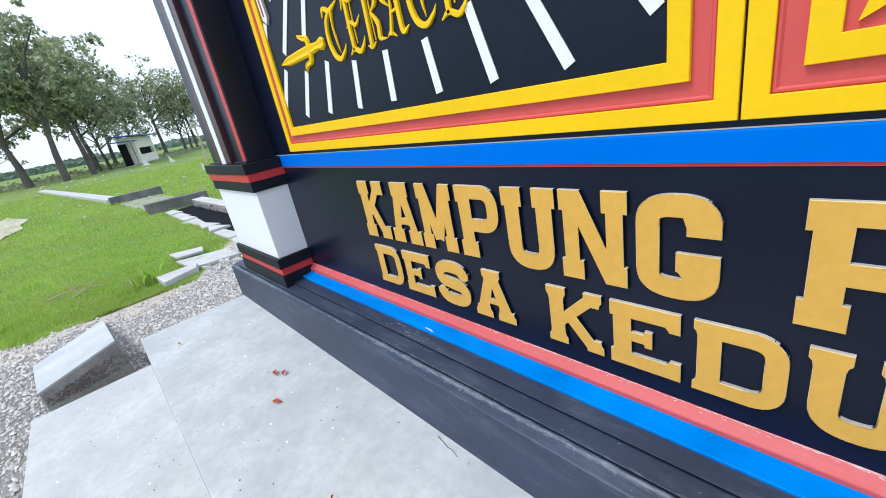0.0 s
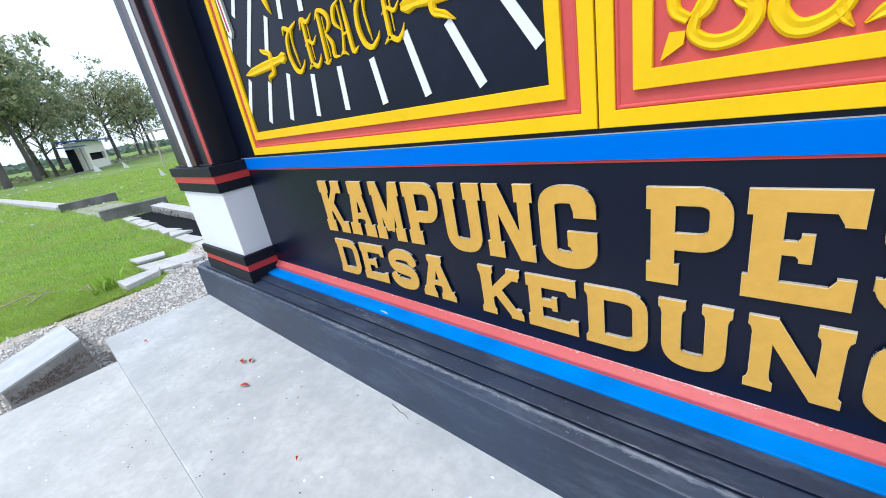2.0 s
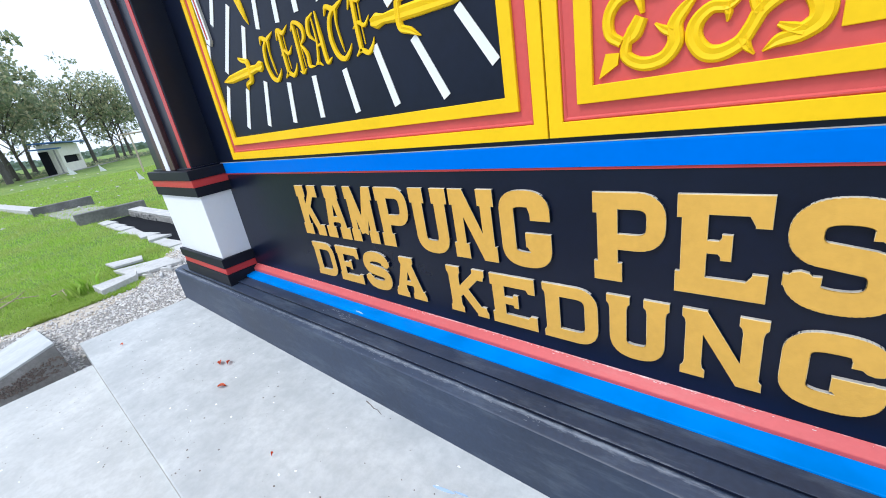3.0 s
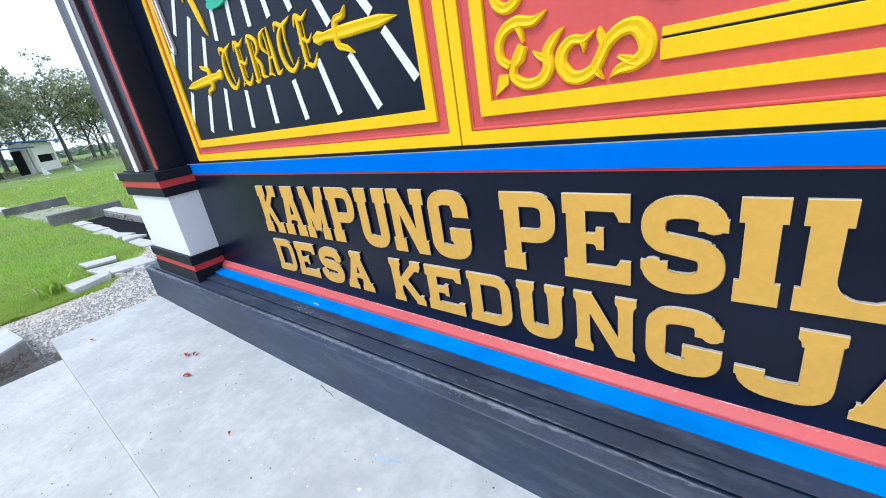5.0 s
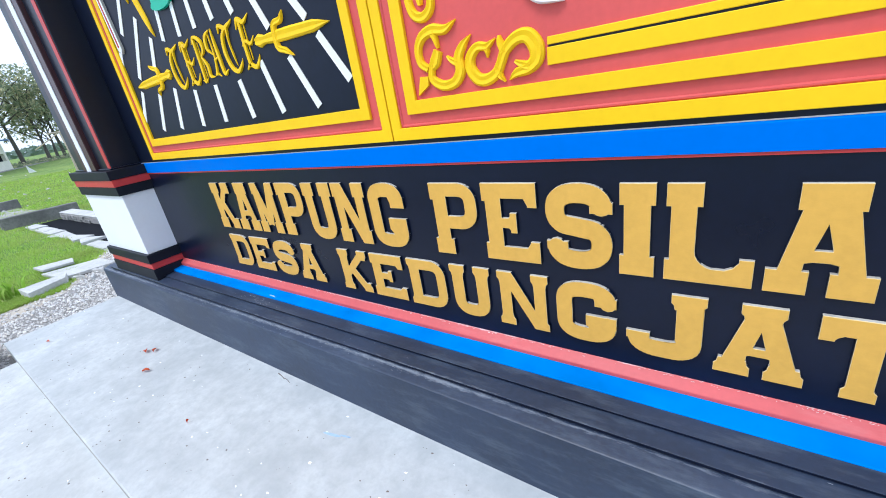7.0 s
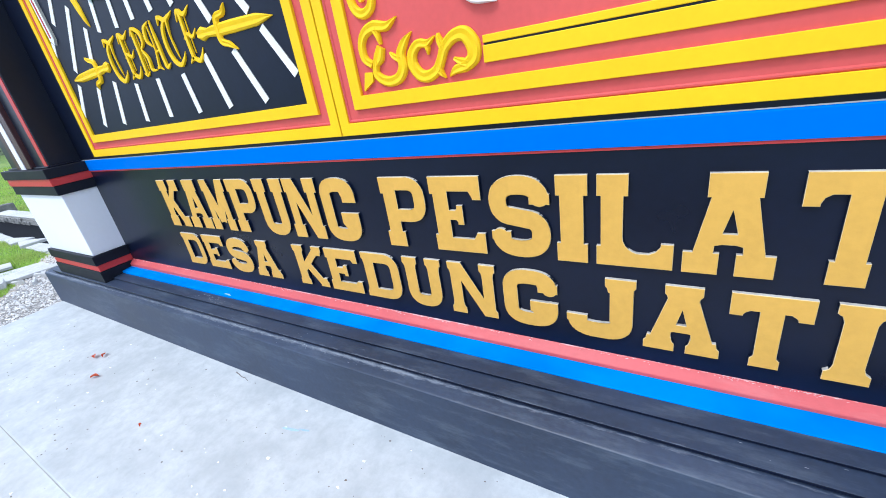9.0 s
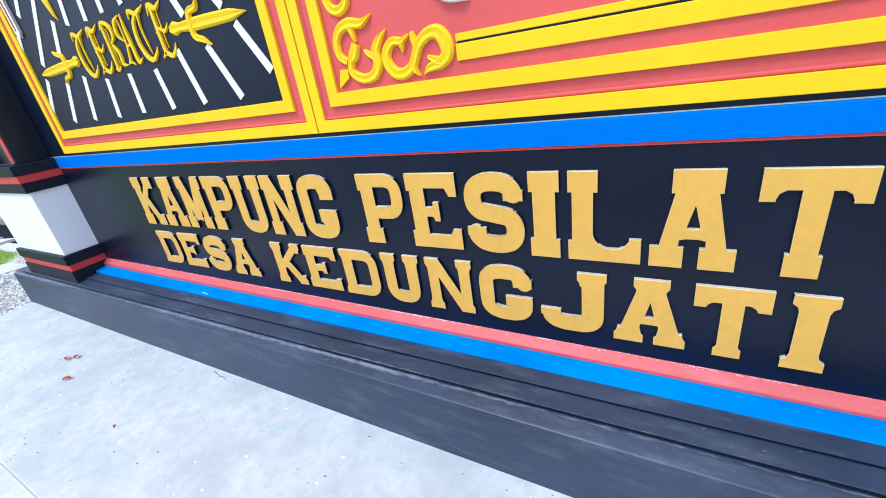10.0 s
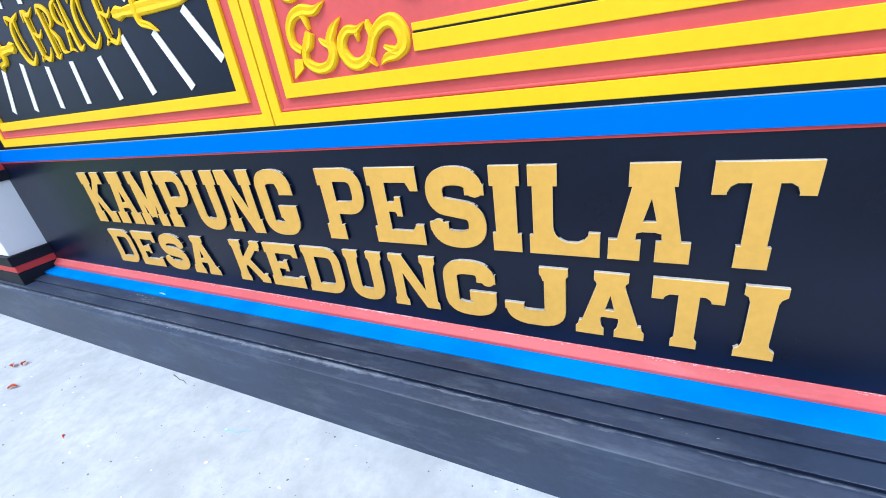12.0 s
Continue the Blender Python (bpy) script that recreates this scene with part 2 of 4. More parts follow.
# ---- mesh helpers ----
def part(name, bm, material, parent=None, label="", smooth=False):
    me = bpy.data.meshes.new(name)
    bm.normal_update()
    bm.to_mesh(me)
    bm.free()
    if smooth:
        for p in me.polygons:
            p.use_smooth = True
    for m in (material if isinstance(material, (list, tuple)) else [material]):
        me.materials.append(m)
    ob = new(name, me)
    if parent is not None:
        ob.parent = parent
    if label:
        tagged(ob, label)
    return ob


def empty(name, place=(0, 0, 0)):
    ob = new(name)
    ob.location = place
    ob.empty_display_size = 0.1
    return ob


def box(bm, x0, x1, y0, y1, z0, z1, bevel=0.0):
    v = [bm.verts.new((x, y, z)) for z in (z0, z1) for y in (y0, y1) for x in (x0, x1)]
    f = [bm.faces.new([v[i] for i in q]) for q in ((0, 2, 3, 1), (4, 5, 7, 6), (0, 1, 5, 4), (2, 6, 7, 3), (0, 4, 6, 2), (1, 3, 7, 5))]
    if bevel > 0:
        edges = list({e for q in f for e in q.edges})
        bmesh.ops.bevel(bm, geom=edges, offset=bevel, segments=2, affect="EDGES", profile=0.5)
    return bm


def boxed(name, dims, material, parent=None, bevel=0.003, label=""):
    return part(name, box(bmesh.new(), *dims, bevel), material, parent, label)


def swept(profile, x0, x1, bevel=0.0, run_y=0.0, fall_z=0.0, black_front=False):
    """A closed profile of (y, z), true at x = 1.5, drawn out along x; its front runs out by run_y and its top falls by fall_z a metre."""
    bm = bmesh.new()

    def ring(x):
        return [bm.verts.new((x, y + (run_y * (x - 1.5) if y < -0.02 else 0.0), z - (fall_z * (x - 1.5) if z > 0.21 else 0.0))) for y, z in profile]
    a, b = ring(x0), ring(x1)
    k = len(profile)
    for i in range(k):
        bm.faces.new((a[i], a[(i + 1) % k], b[(i + 1) % k], b[i]))
    bm.faces.new(a[::-1]); bm.faces.new(b)
    bmesh.ops.recalc_face_normals(bm, faces=bm.faces[:])
    if bevel > 0:
        bmesh.ops.bevel(bm, geom=bm.edges[:], offset=bevel, segments=2, affect="EDGES", profile=0.5)
    bm.normal_update()
    # faces towards -y can take the second material
    for f in bm.faces:
        f.material_index = 1 if black_front and f.normal.y < -0.8 else 0
    return bm


def rect(x0, y0, x1, y1):
    return [(x0, y0), (x1, y0), (x1, y1), (x0, y1)]


def bar(p, q, w, w2=None):
    """A straight stroke from p to q as a quad."""
    w2 = w if w2 is None else w2
    dx, dy = q[0] - p[0], q[1] - p[1]
    d = math.hypot(dx, dy) or 1e-6
    nx, ny = -dy / d / 2, dx / d / 2
    return [(p[0] - nx * w, p[1] - ny * w), (q[0] - nx * w2, q[1] - ny * w2), (q[0] + nx * w2, q[1] + ny * w2), (p[0] + nx * w, p[1] + ny * w)]


def stroke(points, w, w2=None):
    """A bent stroke: quads with round joints, its width going from w to w2."""
    out = []
    n = len(points) - 1
    w2 = w if w2 is None else w2
    for i in range(n):
        wa, wb = w + (w2 - w) * i / n, w + (w2 - w) * (i + 1) / n
        out.append(bar(points[i], points[i + 1], wa, wb))
        if i:
            out.append([(points[i][0] + wa / 2 * math.cos(k * math.pi / 6), points[i][1] + wa / 2 * math.sin(k * math.pi / 6)) for k in range(12)])
    return out


def arc(cx, cy, rx, ry, a0, a1, n=10):
    return [(cx + rx * math.cos(radians(a0 + (a1 - a0) * i / n)), cy + ry * math.sin(radians(a0 + (a1 - a0) * i / n))) for i in range(n + 1)]


def bowl(cx, cy, rx, ry, a0, a1, n=14, square=0.72):
    """An arc of a squarish oval, as sign painters draw their round letters."""
    out = []
    for i in range(n + 1):
        a = radians(a0 + (a1 - a0) * i / n)
        c, d = math.cos(a), math.sin(a)
        out.append((cx + rx * math.copysign(abs(c) ** square, c), cy + ry * math.copysign(abs(d) ** square, d)))
    return out


def relief(polys, depth, place, dark_sides=False):
    """The union of flat polygons (x, z), raised by depth from the wall at place towards -y. Front faces take the first
    material, the sides the second, or with dark_sides the third where they do not face up, which paints the sky light
    on the upper edges.
    """
    from mathutils.geometry import delaunay_2d_cdt
    verts, faces = [], []
    for poly in polys:
        area = sum(poly[i - 1][0] * poly[i][1] - poly[i][0] * poly[i - 1][1] for i in range(len(poly)))
        poly = poly if area > 0 else poly[::-1]
        faces.append(list(range(len(verts), len(verts) + len(poly))))
        verts += [Vector(p) for p in poly]
    vs, _, fs, _, _, of = delaunay_2d_cdt(verts, [], faces, 0, 1e-4)
    bm = bmesh.new()
    bv = [bm.verts.new((place[0] + v.x, place[1] - depth, place[2] + v.y)) for v in vs]
    for f, o in zip(fs, of):
        if o:
            bm.faces.new([bv[i] for i in f])
    for v in [v for v in bm.verts if not v.link_faces]:
        bm.verts.remove(v)
    bm.normal_update()
    for f in bm.faces:
        if f.normal.y > 0:
            f.normal_flip()
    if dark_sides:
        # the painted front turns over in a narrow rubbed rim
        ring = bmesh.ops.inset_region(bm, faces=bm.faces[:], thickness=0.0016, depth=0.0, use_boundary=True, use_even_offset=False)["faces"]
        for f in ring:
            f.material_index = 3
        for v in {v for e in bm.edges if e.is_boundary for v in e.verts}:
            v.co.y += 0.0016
    rim = [e for e in bm.edges if e.is_boundary]
    ex = bmesh.ops.extrude_edge_only(bm, edges=rim)
    for g in ex["geom"]:
        if isinstance(g, bmesh.types.BMVert):
            g.co.y = place[1] + 0.002
        elif isinstance(g, bmesh.types.BMFace):
            g.material_index = 1
    bmesh.ops.recalc_face_normals(bm, faces=bm.faces[:])
    # sky light painted in: sides facing up stay pale, the rest turn dark
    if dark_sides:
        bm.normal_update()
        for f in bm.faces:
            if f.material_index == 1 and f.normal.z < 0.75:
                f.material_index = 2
    return bm


def glide(points, n=6):
    """A smooth line through the points (Catmull-Rom)."""
    p = [Vector(q) for q in points]
    p = [p[0] * 2 - p[1]] + p + [p[-1] * 2 - p[-2]]
    out = []
    for i in range(1, len(p) - 2):
        for k in range(n):
            t = k / n
            out.append(0.5 * ((2 * p[i]) + (p[i + 1] - p[i - 1]) * t + (2 * p[i - 1] - 5 * p[i] + 4 * p[i + 1] - p[i + 2]) * t * t + (3 * p[i] - p[i - 1] - 3 * p[i + 1] + p[i + 2]) * t ** 3))
    return out + [p[-2]]


GROOVED = (0.0, 0.62, 0.98, 0.80, 1.0, 0.55, 0.0)
FLAT = (0.0, 0.94, 1.0, 1.0, 1.0, 0.94, 0.0)


def carved(points, widths, height, y0, bm=None, section=GROOVED):
    """A hand-carved scroll on the wall: a tapering half-round rib along (x, z) points; widths are given at even steps."""
    bm = bm or bmesh.new()
    line = glide(points)
    rings = []
    n = len(line)
    for i, p in enumerate(line):
        d = (line[min(i + 1, n - 1)] - line[max(i - 1, 0)]).normalized()
        nx, nz = -d.y, d.x
        f = i / (n - 1) * (len(widths) - 1)
        k = min(int(f), len(widths) - 2)
        w = widths[k] + (widths[k + 1] - widths[k]) * (f - k)
        ring = []
        for a, rise in zip((-1.0, -0.92, -0.6, 0.0, 0.6, 0.92, 1.0), section):
            lift = height * rise * min(1, w / 0.02 + 0.25)
            ring.append(bm.verts.new((p.x + nx * a * w / 2, y0 - lift, p.y + nz * a * w / 2)))
        rings.append(ring)
    for r, q in zip(rings, rings[1:]):
        for i in range(6):
            bm.faces.new((r[i], q[i], q[i + 1], r[i + 1]))
    bm.faces.new(rings[0][::-1]); bm.faces.new(rings[-1])
    bmesh.ops.recalc_face_normals(bm, faces=bm.faces[:])
    return bm


def ring_frame(x0, x1, z0, z1, w, y_back, y_front, chamfer=0.004):
    """A rectangular picture frame with mitred corners and a chamfered front."""
    bm = bmesh.new()
    loops = []
    for ins, y in ((0, y_back), (0, y_front + chamfer), (chamfer, y_front), (w - chamfer, y_front), (w, y_front + chamfer), (w, y_back)):
        loops.append([bm.verts.new(c) for c in ((x0 + ins, y, z0 + ins), (x1 - ins, y, z0 + ins), (x1 - ins, y, z1 - ins), (x0 + ins, y, z1 - ins))])
    for a, b in zip(loops, loops[1:]):
        for i in range(4):
            bm.faces.new((a[i], a[(i + 1) % 4], b[(i + 1) % 4], b[i]))
    bmesh.ops.recalc_face_normals(bm, faces=bm.faces[:])
    return bm


# ---- the sign wall ----
WX0, WX1 = -1.35, 4.7
wall = boxed("wall_front", (WX0, WX1, -0.012, 0.22, 0.0, 3.0), BLACK, None, 0.0)
tagged(wall, "glossy black painted masonry sign wall", "wall", kind="structure")

# stepped footing in front of the wall: pink and blue ledges, two black ledges, plinth
footing = empty("wall_footing", (0, 0, 0))
tagged(footing, "stepped black plinth with pink and blue painted ledges", "plinth", kind="structure")
PX0 = -2.11
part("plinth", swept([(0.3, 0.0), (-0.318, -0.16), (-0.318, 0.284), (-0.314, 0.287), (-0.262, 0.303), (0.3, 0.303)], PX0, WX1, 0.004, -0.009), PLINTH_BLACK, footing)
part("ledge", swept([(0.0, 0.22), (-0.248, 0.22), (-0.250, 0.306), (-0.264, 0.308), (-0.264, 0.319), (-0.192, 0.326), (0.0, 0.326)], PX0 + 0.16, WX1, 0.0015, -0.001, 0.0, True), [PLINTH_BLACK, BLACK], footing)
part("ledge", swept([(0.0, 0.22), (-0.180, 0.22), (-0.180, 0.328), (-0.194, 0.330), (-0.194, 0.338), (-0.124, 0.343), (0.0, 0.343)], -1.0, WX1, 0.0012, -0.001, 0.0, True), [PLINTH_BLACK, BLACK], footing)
part("blue_ledge", swept([(0.0, 0.22), (-0.124, 0.22), (-0.124, 0.352), (-0.047, 0.361), (0.0, 0.361)], -1.0, WX1, 0.003, -0.003, 0.003), LEDGE_BLUE, footing)
part("pink_ledge", swept([(0.0, 0.22), (-0.047, 0.22), (-0.047, 0.377), (-0.010, 0.407), (0.0, 0.407)], -0.95, WX1, 0.003, 0.0, 0.0055), PINK, footing)

# blue band with red line under the panels
band = empty("band_trim")
tagged(band, "blue painted band with a thin red line", "trim", kind="structure")
part("blue_band", swept([(0.0, 1.126), (-0.020, 1.126), (-0.020, 1.194), (-0.014, 1.199), (0.0, 1.199)], -1.0, WX1), BLUE, band)
part("red_line", swept([(0.0, 1.117), (-0.016, 1.117), (-0.016, 1.1265), (0.0, 1.1265)], -1.0, WX1), LINE_RED, band)
part("cement_edge", swept([(0.0, 1.199), (-0.016, 1.199), (-0.013, 1.202), (0.0, 1.202)], -1.0, WX1), EDGE_GREY, band)

# ---- pedestal and column ----
pillar = empty("pillar")
tagged(pillar, "black pillar with red and white stripes on a white pedestal", "pillar")


def tier(name, ins, z0, z1, material, bevel=0.004, label=""):
    return boxed(name, (-1.795 + ins, -0.915 - ins, -0.248 + ins, 0.30, z0, z1), material, pillar, bevel, label)


tier("base_block", 0.0, 0.29, 0.412, TIER_BLACK)
tier("base_red_band", 0.006, 0.412, 0.464, LINE_RED)
tier("base_top_block", -0.004, 0.464, 0.537, TIER_BLACK)
tier("pedestal", 0.018, 0.537, 1.015, WHITE, 0.004, "white painted pedestal block")
tier("cap_lower_block", 0.0, 1.010, 1.078, TIER_BLACK)
tier("cap_red_band", -0.006, 1.078, 1.131, LINE_RED)
tier("cap_top_block", -0.016, 1.131, 1.197, TIER_BLACK)

# ---- slabs and ground ----
def slab_sheet(name, x0, x1, y0, y1, z0, z1, material, run=-0.0095):
    """A cast slab whose long edges run slightly out of line with the wall."""
    top = [(x, y + run * x, z1) for x, y in ((x0, y0), (x1, y0), (x1, y1), (x0, y1))]
    bm = bmesh.new()
    a = [bm.verts.new(p) for p in top]
    b = [bm.verts.new((x, y, z0)) for x, y, z in top]
    bm.faces.new(a); bm.faces.new(b[::-1])
    for i in range(4):
        bm.faces.new((a[i], b[i], b[(i + 1) % 4], a[(i + 1) % 4]))
    bmesh.ops.recalc_face_normals(bm, faces=bm.faces[:])
    bmesh.ops.bevel(bm, geom=bm.edges[:], offset=0.005, segments=2, affect="EDGES", profile=0.5)
    return part(name, bm, material)


STEP_Y = -1.137
slab = slab_sheet("slab_upper", -2.07, 5.2, STEP_Y, -0.27, -0.2, 0.0, CONCRETE)
tagged(slab, "pale smooth concrete slab with paint specks", "slab", kind="structure")
slab2 = slab_sheet("slab_lower", -1.57, 5.2, -1.795, STEP_Y + 0.03, -0.19, -0.028, LOWER_CONCRETE)
tagged(slab2, "lower pale concrete slab", "slab", kind="structure")
joint = slab_sheet("slab_joint", -1.566, 5.19, STEP_Y - 0.005, STEP_Y + 0.004, -0.15, -0.0250, MID_STONE)
tagged(joint, "thin grey strip along the step between the slabs", "joint", kind="structure")
# ---- letters ----
def glyph(c, w, k=1.0, flare=0.0):
    """Slab-serif capital of height 1 and width w, as polygons; k thickens its strokes, flare curves its serifs into the stems."""
    s, b, o, t = 0.215 * k, 0.19 * k, 0.042, 0.225 if not flare else 0.12

    def serif(x0, x1, top, left=True, right=True):
        g = [(x0, 0), (x1, 0), (x1, t), (x0, t)]
        if flare:
            a, e = (o if left else 0.0), (o if right else 0.0)
            g = [(x0, 0), (x1, 0), (x1, t), (x1 - e * 0.7, t + flare * 0.35), (x1 - e, t + flare), (x0 + a, t + flare), (x0 + a * 0.7, t + flare * 0.35), (x0, t)]
        return [(x, 1 - y) for x, y in g] if top else g

    def stem(x, left_top=True, left_foot=True, right_top=True, right_foot=True, wide=1.0):
        sw = s * wide
        return [rect(x, 0, x + sw, 1), serif(x - (o if left_top else 0), x + sw + (o if right_top else 0), True, left_top, right_top),
                serif(x - (o if left_foot else 0), x + sw + (o if right_foot else 0), False, left_foot, right_foot)]
    if c == "I":
        if flare:
            o = 0.068
        return stem(o, wide=(w - 2 * o) / s)
    if c == "L":
        return stem(o, right_foot=False) + [rect(0, 0, w, b - 0.03), rect(w - 0.115 * k, 0, w, b + 0.09),
                [(o + s - 0.02, b - 0.06)] + arc(o + s + 0.2, b + 0.14, 0.2, 0.18, 180, 270, 6), [(w - 0.26, b - 0.05), (w - 0.1, b - 0.05), (w - 0.1, b + 0.08), (w - 0.16, b)]]
    if c == "T":
        m, q, d = w / 2 - s * 0.45 + 0.016, 0.115 * k, 0.705 if not flare else 0.70
        return [rect(0, 1 - b, w, 1), rect(0, d, q, 1), rect(w - q, d, w, 1), [(q - 0.01, d), (q + 0.02, 1 - b - 0.03), (q + 0.08, 1 - b + 0.01), (q - 0.01, 1 - b + 0.02)],
                [(w - q + 0.01, 1 - b + 0.02), (w - q - 0.08, 1 - b + 0.01), (w - q - 0.02, 1 - b - 0.03), (w - q + 0.01, d)],
                rect(m, 0, m + s * 0.9, 1), serif(m - o * 0.8, m + s * 0.9 + o * 0.8, False)]
    if c == "E":
        q = 0.115 * k
        return stem(o, right_top=False, right_foot=False) + [rect(0, 1 - b, w * 0.985, 1), rect(0, 0, w, b), rect(w * 0.985 - q, 0.705, w * 0.985, 1), rect(w - q, 0, w, 0.275),
                [(w * 0.985 - q + 0.01, 0.705), (w * 0.985 - q - 0.05, 1 - b + 0.01), (w * 0.985 - q + 0.01, 1 - b + 0.01)], [(w - q + 0.01, b - 0.01), (w - q - 0.05, b - 0.01), (w - q + 0.01, 0.275)],
                rect(o, 0.50 - 0.065 * k, w * 0.62, 0.50 + 0.065 * k), rect(w * 0.62 - 0.085 * k, 0.375, w * 0.62, 0.63),
                [(w * 0.62 - 0.08 * k, 0.60), (w * 0.62 - 0.125 * k, 0.54), (w * 0.62 - 0.125 * k, 0.46), (w * 0.62 - 0.08 * k, 0.40)]]
    if c in "PD":
        y0 = 0.375 if c == "P" else 0.0
        th = 0.180 * k
        ry = (1 - y0 - th) / 2
        rx = min(ry, w * 0.27)
        cx = w - th / 2 - rx
        path = [(o, 1 - th / 2)] + bowl(cx, 1 - th / 2 - rx * 0.9, rx, rx * 0.9, 90, 0, 8, 0.85) + bowl(cx, y0 + th / 2 + rx * 0.9, rx, rx * 0.9, 0, -90, 8, 0.85) + [(o, y0 + th / 2)]
        return stem(o, right_top=False, right_foot=c == "P") + stroke(path, th)
    if c == "U":
        th = 0.205 * k
        rx = w / 2 - th / 2 - o
        path = [(o + th / 2, 0.9)] + bowl(w / 2, th / 2 + rx * 0.95, rx, rx * 0.95, 180, 360, 28) + [(w - o - th / 2, 0.9)]
        return stroke(path, th) + [serif(0, th + 2 * o, True), serif(w - th - 2 * o, w, True)]
    if c == "J":
        th = 0.225 * k
        r = (w - o - th) / 2 - 0.005
        path = [(w - o - th / 2, 0.9)] + bowl(w - o - th / 2 - r, th / 2 + r * 0.55, r, r * 0.55, 0, -174, 18)
        return stroke(path, th * 1.12, th * 0.95) + [serif(w - th * 1.12 - 2.4 * o, w, True), rect(0, 0.235, 0.30, 0.36), rect(w - o - th * 1.1, 0.3, w - o, 0.95)]
    if c == "G":
        th = 0.21 * k
        r = w / 2 - th / 2
        ry = r * 0.72
        path = bowl(w / 2, 1 - th / 2 - ry, r, ry, 0, 180, 30) + bowl(w / 2, th / 2 + ry, r, ry, 180, 360, 30) + [(w - th / 2, 0.40)]
        return stroke(path, th) + [rect(w * 0.50, 0.275, w, 0.465), rect(w - 0.262 * k, 0.625, w, 0.78), [(w * 0.52, 0.28), (w * 0.60, 0.20), (w * 0.8, 0.16), (w * 0.8, 0.29)],
                                   [(w - 0.262 * k, 0.70), (w - 0.262 * k - 0.04, 0.82), (w * 0.8, 0.86), (w * 0.8, 0.70)]]
    if c == "S":
        th = 0.222 * k
        r = w / 2 - th / 2
        ry = (1 - th) / 4
        top = bowl(w / 2, 1 - th / 2 - ry, r, ry, 4, 236, 30, 0.80)
        low = bowl(w / 2, th / 2 + ry, r, ry, 56, -176, 30, 0.80)
        return stroke(top + low, th) + [rect(w - 0.235 * k, 0.665, w, 0.79), rect(0.0, 0.215, 0.25 * k, 0.325)]
    if c == "A":
        m = w / 2
        u = 0.04 * (k - 1)
        half = [(m - 0.165 - u, 0.82), (m, 0.82), (m, 0.66), (m - 0.055, 0.44), (m - 0.055, 0.315), (m - 0.110, 0.300), (m - 0.120, 0.11), (0.05, 0.11), (0.075, 0.20)]
        foot = m - 0.065
        return [half, [(w - x, z) for x, z in half], rect(m - 0.07, 0.315 - u, m + 0.07, 0.425), serif(m - 0.205 - u, m + 0.205 + u, True), serif(0, foot, False), serif(w - foot, w, False)]
    if c == "N":
        q = s * 0.80
        return [rect(o, 0, o + q, 1), rect(w - o - q, 0, w - o, 1), [(o, 1), (o + q + 0.03, 1), (w - o, 0), (w - o - q - 0.02, 0)], serif(0, o + q, True, True, False),
                serif(0, q + 2 * o, False), serif(w - q - 2 * o, w, True), serif(w - o - q, w - 0.01, False, False, True)]
    if c == "M":
        q = s * 0.72
        return [rect(o, 0, o + q, 1), rect(w - o - q, 0, w - o, 1), bar((o + 0.08, 1.0), (w / 2, 0.17), 0.18), bar((w - o - 0.08, 1.0), (w / 2, 0.17), 0.18),
                serif(0, q + o, True), serif(w - q - o, w, True), serif(0, q + 2 * o, False), serif(w - q - 2 * o, w, False)]
    if c == "K":
        p = 0.15 * k
        return stem(o) + [bar((o + s - 0.08, 0.40), (w - 0.15, 0.93), p), bar((o + s + 0.04, 0.60), (w - 0.15, 0.06), p * 1.15),
                          serif(w - 0.29, w - 0.01, True), serif(w - 0.27, w, False)]


def clip_box(polys, w):
    return [[(min(max(x, 0), w), min(max(y, 0), 1)) for x, y in p] for p in polys]


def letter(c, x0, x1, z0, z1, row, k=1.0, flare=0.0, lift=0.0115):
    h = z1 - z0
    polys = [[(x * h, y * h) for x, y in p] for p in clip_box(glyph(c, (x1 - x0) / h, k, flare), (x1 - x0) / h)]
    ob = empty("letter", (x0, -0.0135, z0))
    for name, is_face, materials, label in (("face", True, GOLD, ""), ("edge", False, [LETTER_EDGE, LETTER_EDGE, BLACK, RIM_GOLD], "cut edge with sky light painted pale on top, dark elsewhere, and a pale rubbed rim")):
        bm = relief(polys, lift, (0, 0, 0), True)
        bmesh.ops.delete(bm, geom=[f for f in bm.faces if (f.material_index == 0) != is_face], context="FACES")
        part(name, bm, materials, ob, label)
    return tagged(ob, "raised gold-ochre slab-serif capital " + c + " on the black wall", "letter", row)


# each letter was cut to one cell of the same width
ROW_1 = (("K", -0.011), ("A", 0.226), ("M", 0.456), ("P", 0.700), ("U", 0.932), ("N", 1.161), ("G", 1.398),
         ("P", 1.749), ("E", 1.985), ("S", 2.226), ("I", 2.460), ("L", 2.585), ("A", 2.822), ("T", 3.065))
ROW_2 = (("D", 0.011), ("E", 0.246), ("S", 0.487), ("A", 0.719), ("K", 1.082), ("E", 1.313), ("D", 1.549), ("U", 1.785),
         ("N", 2.010), ("G", 2.246), ("J", 2.483), ("A", 2.731), ("T", 2.952), ("I", 3.179))
WIDTH_1 = {"I": 0.099, "P": 0.210, "G": 0.204}
WIDTH_2 = {"I": 0.098, "U": 0.191, "T": 0.188, "J": 0.222, "A": 0.210}
for c, x in ROW_1:
    letter(c, x, x + WIDTH_1.get(c, 0.2145), 0.7535, 1.0495, "upper line of the sign")
for c, x in ROW_2:
    letter(c, x, x + WIDTH_2.get(c, 0.207), 0.4885 - 0.0095 * x, 0.703, "lower line of the sign", 1.17, 0.10)

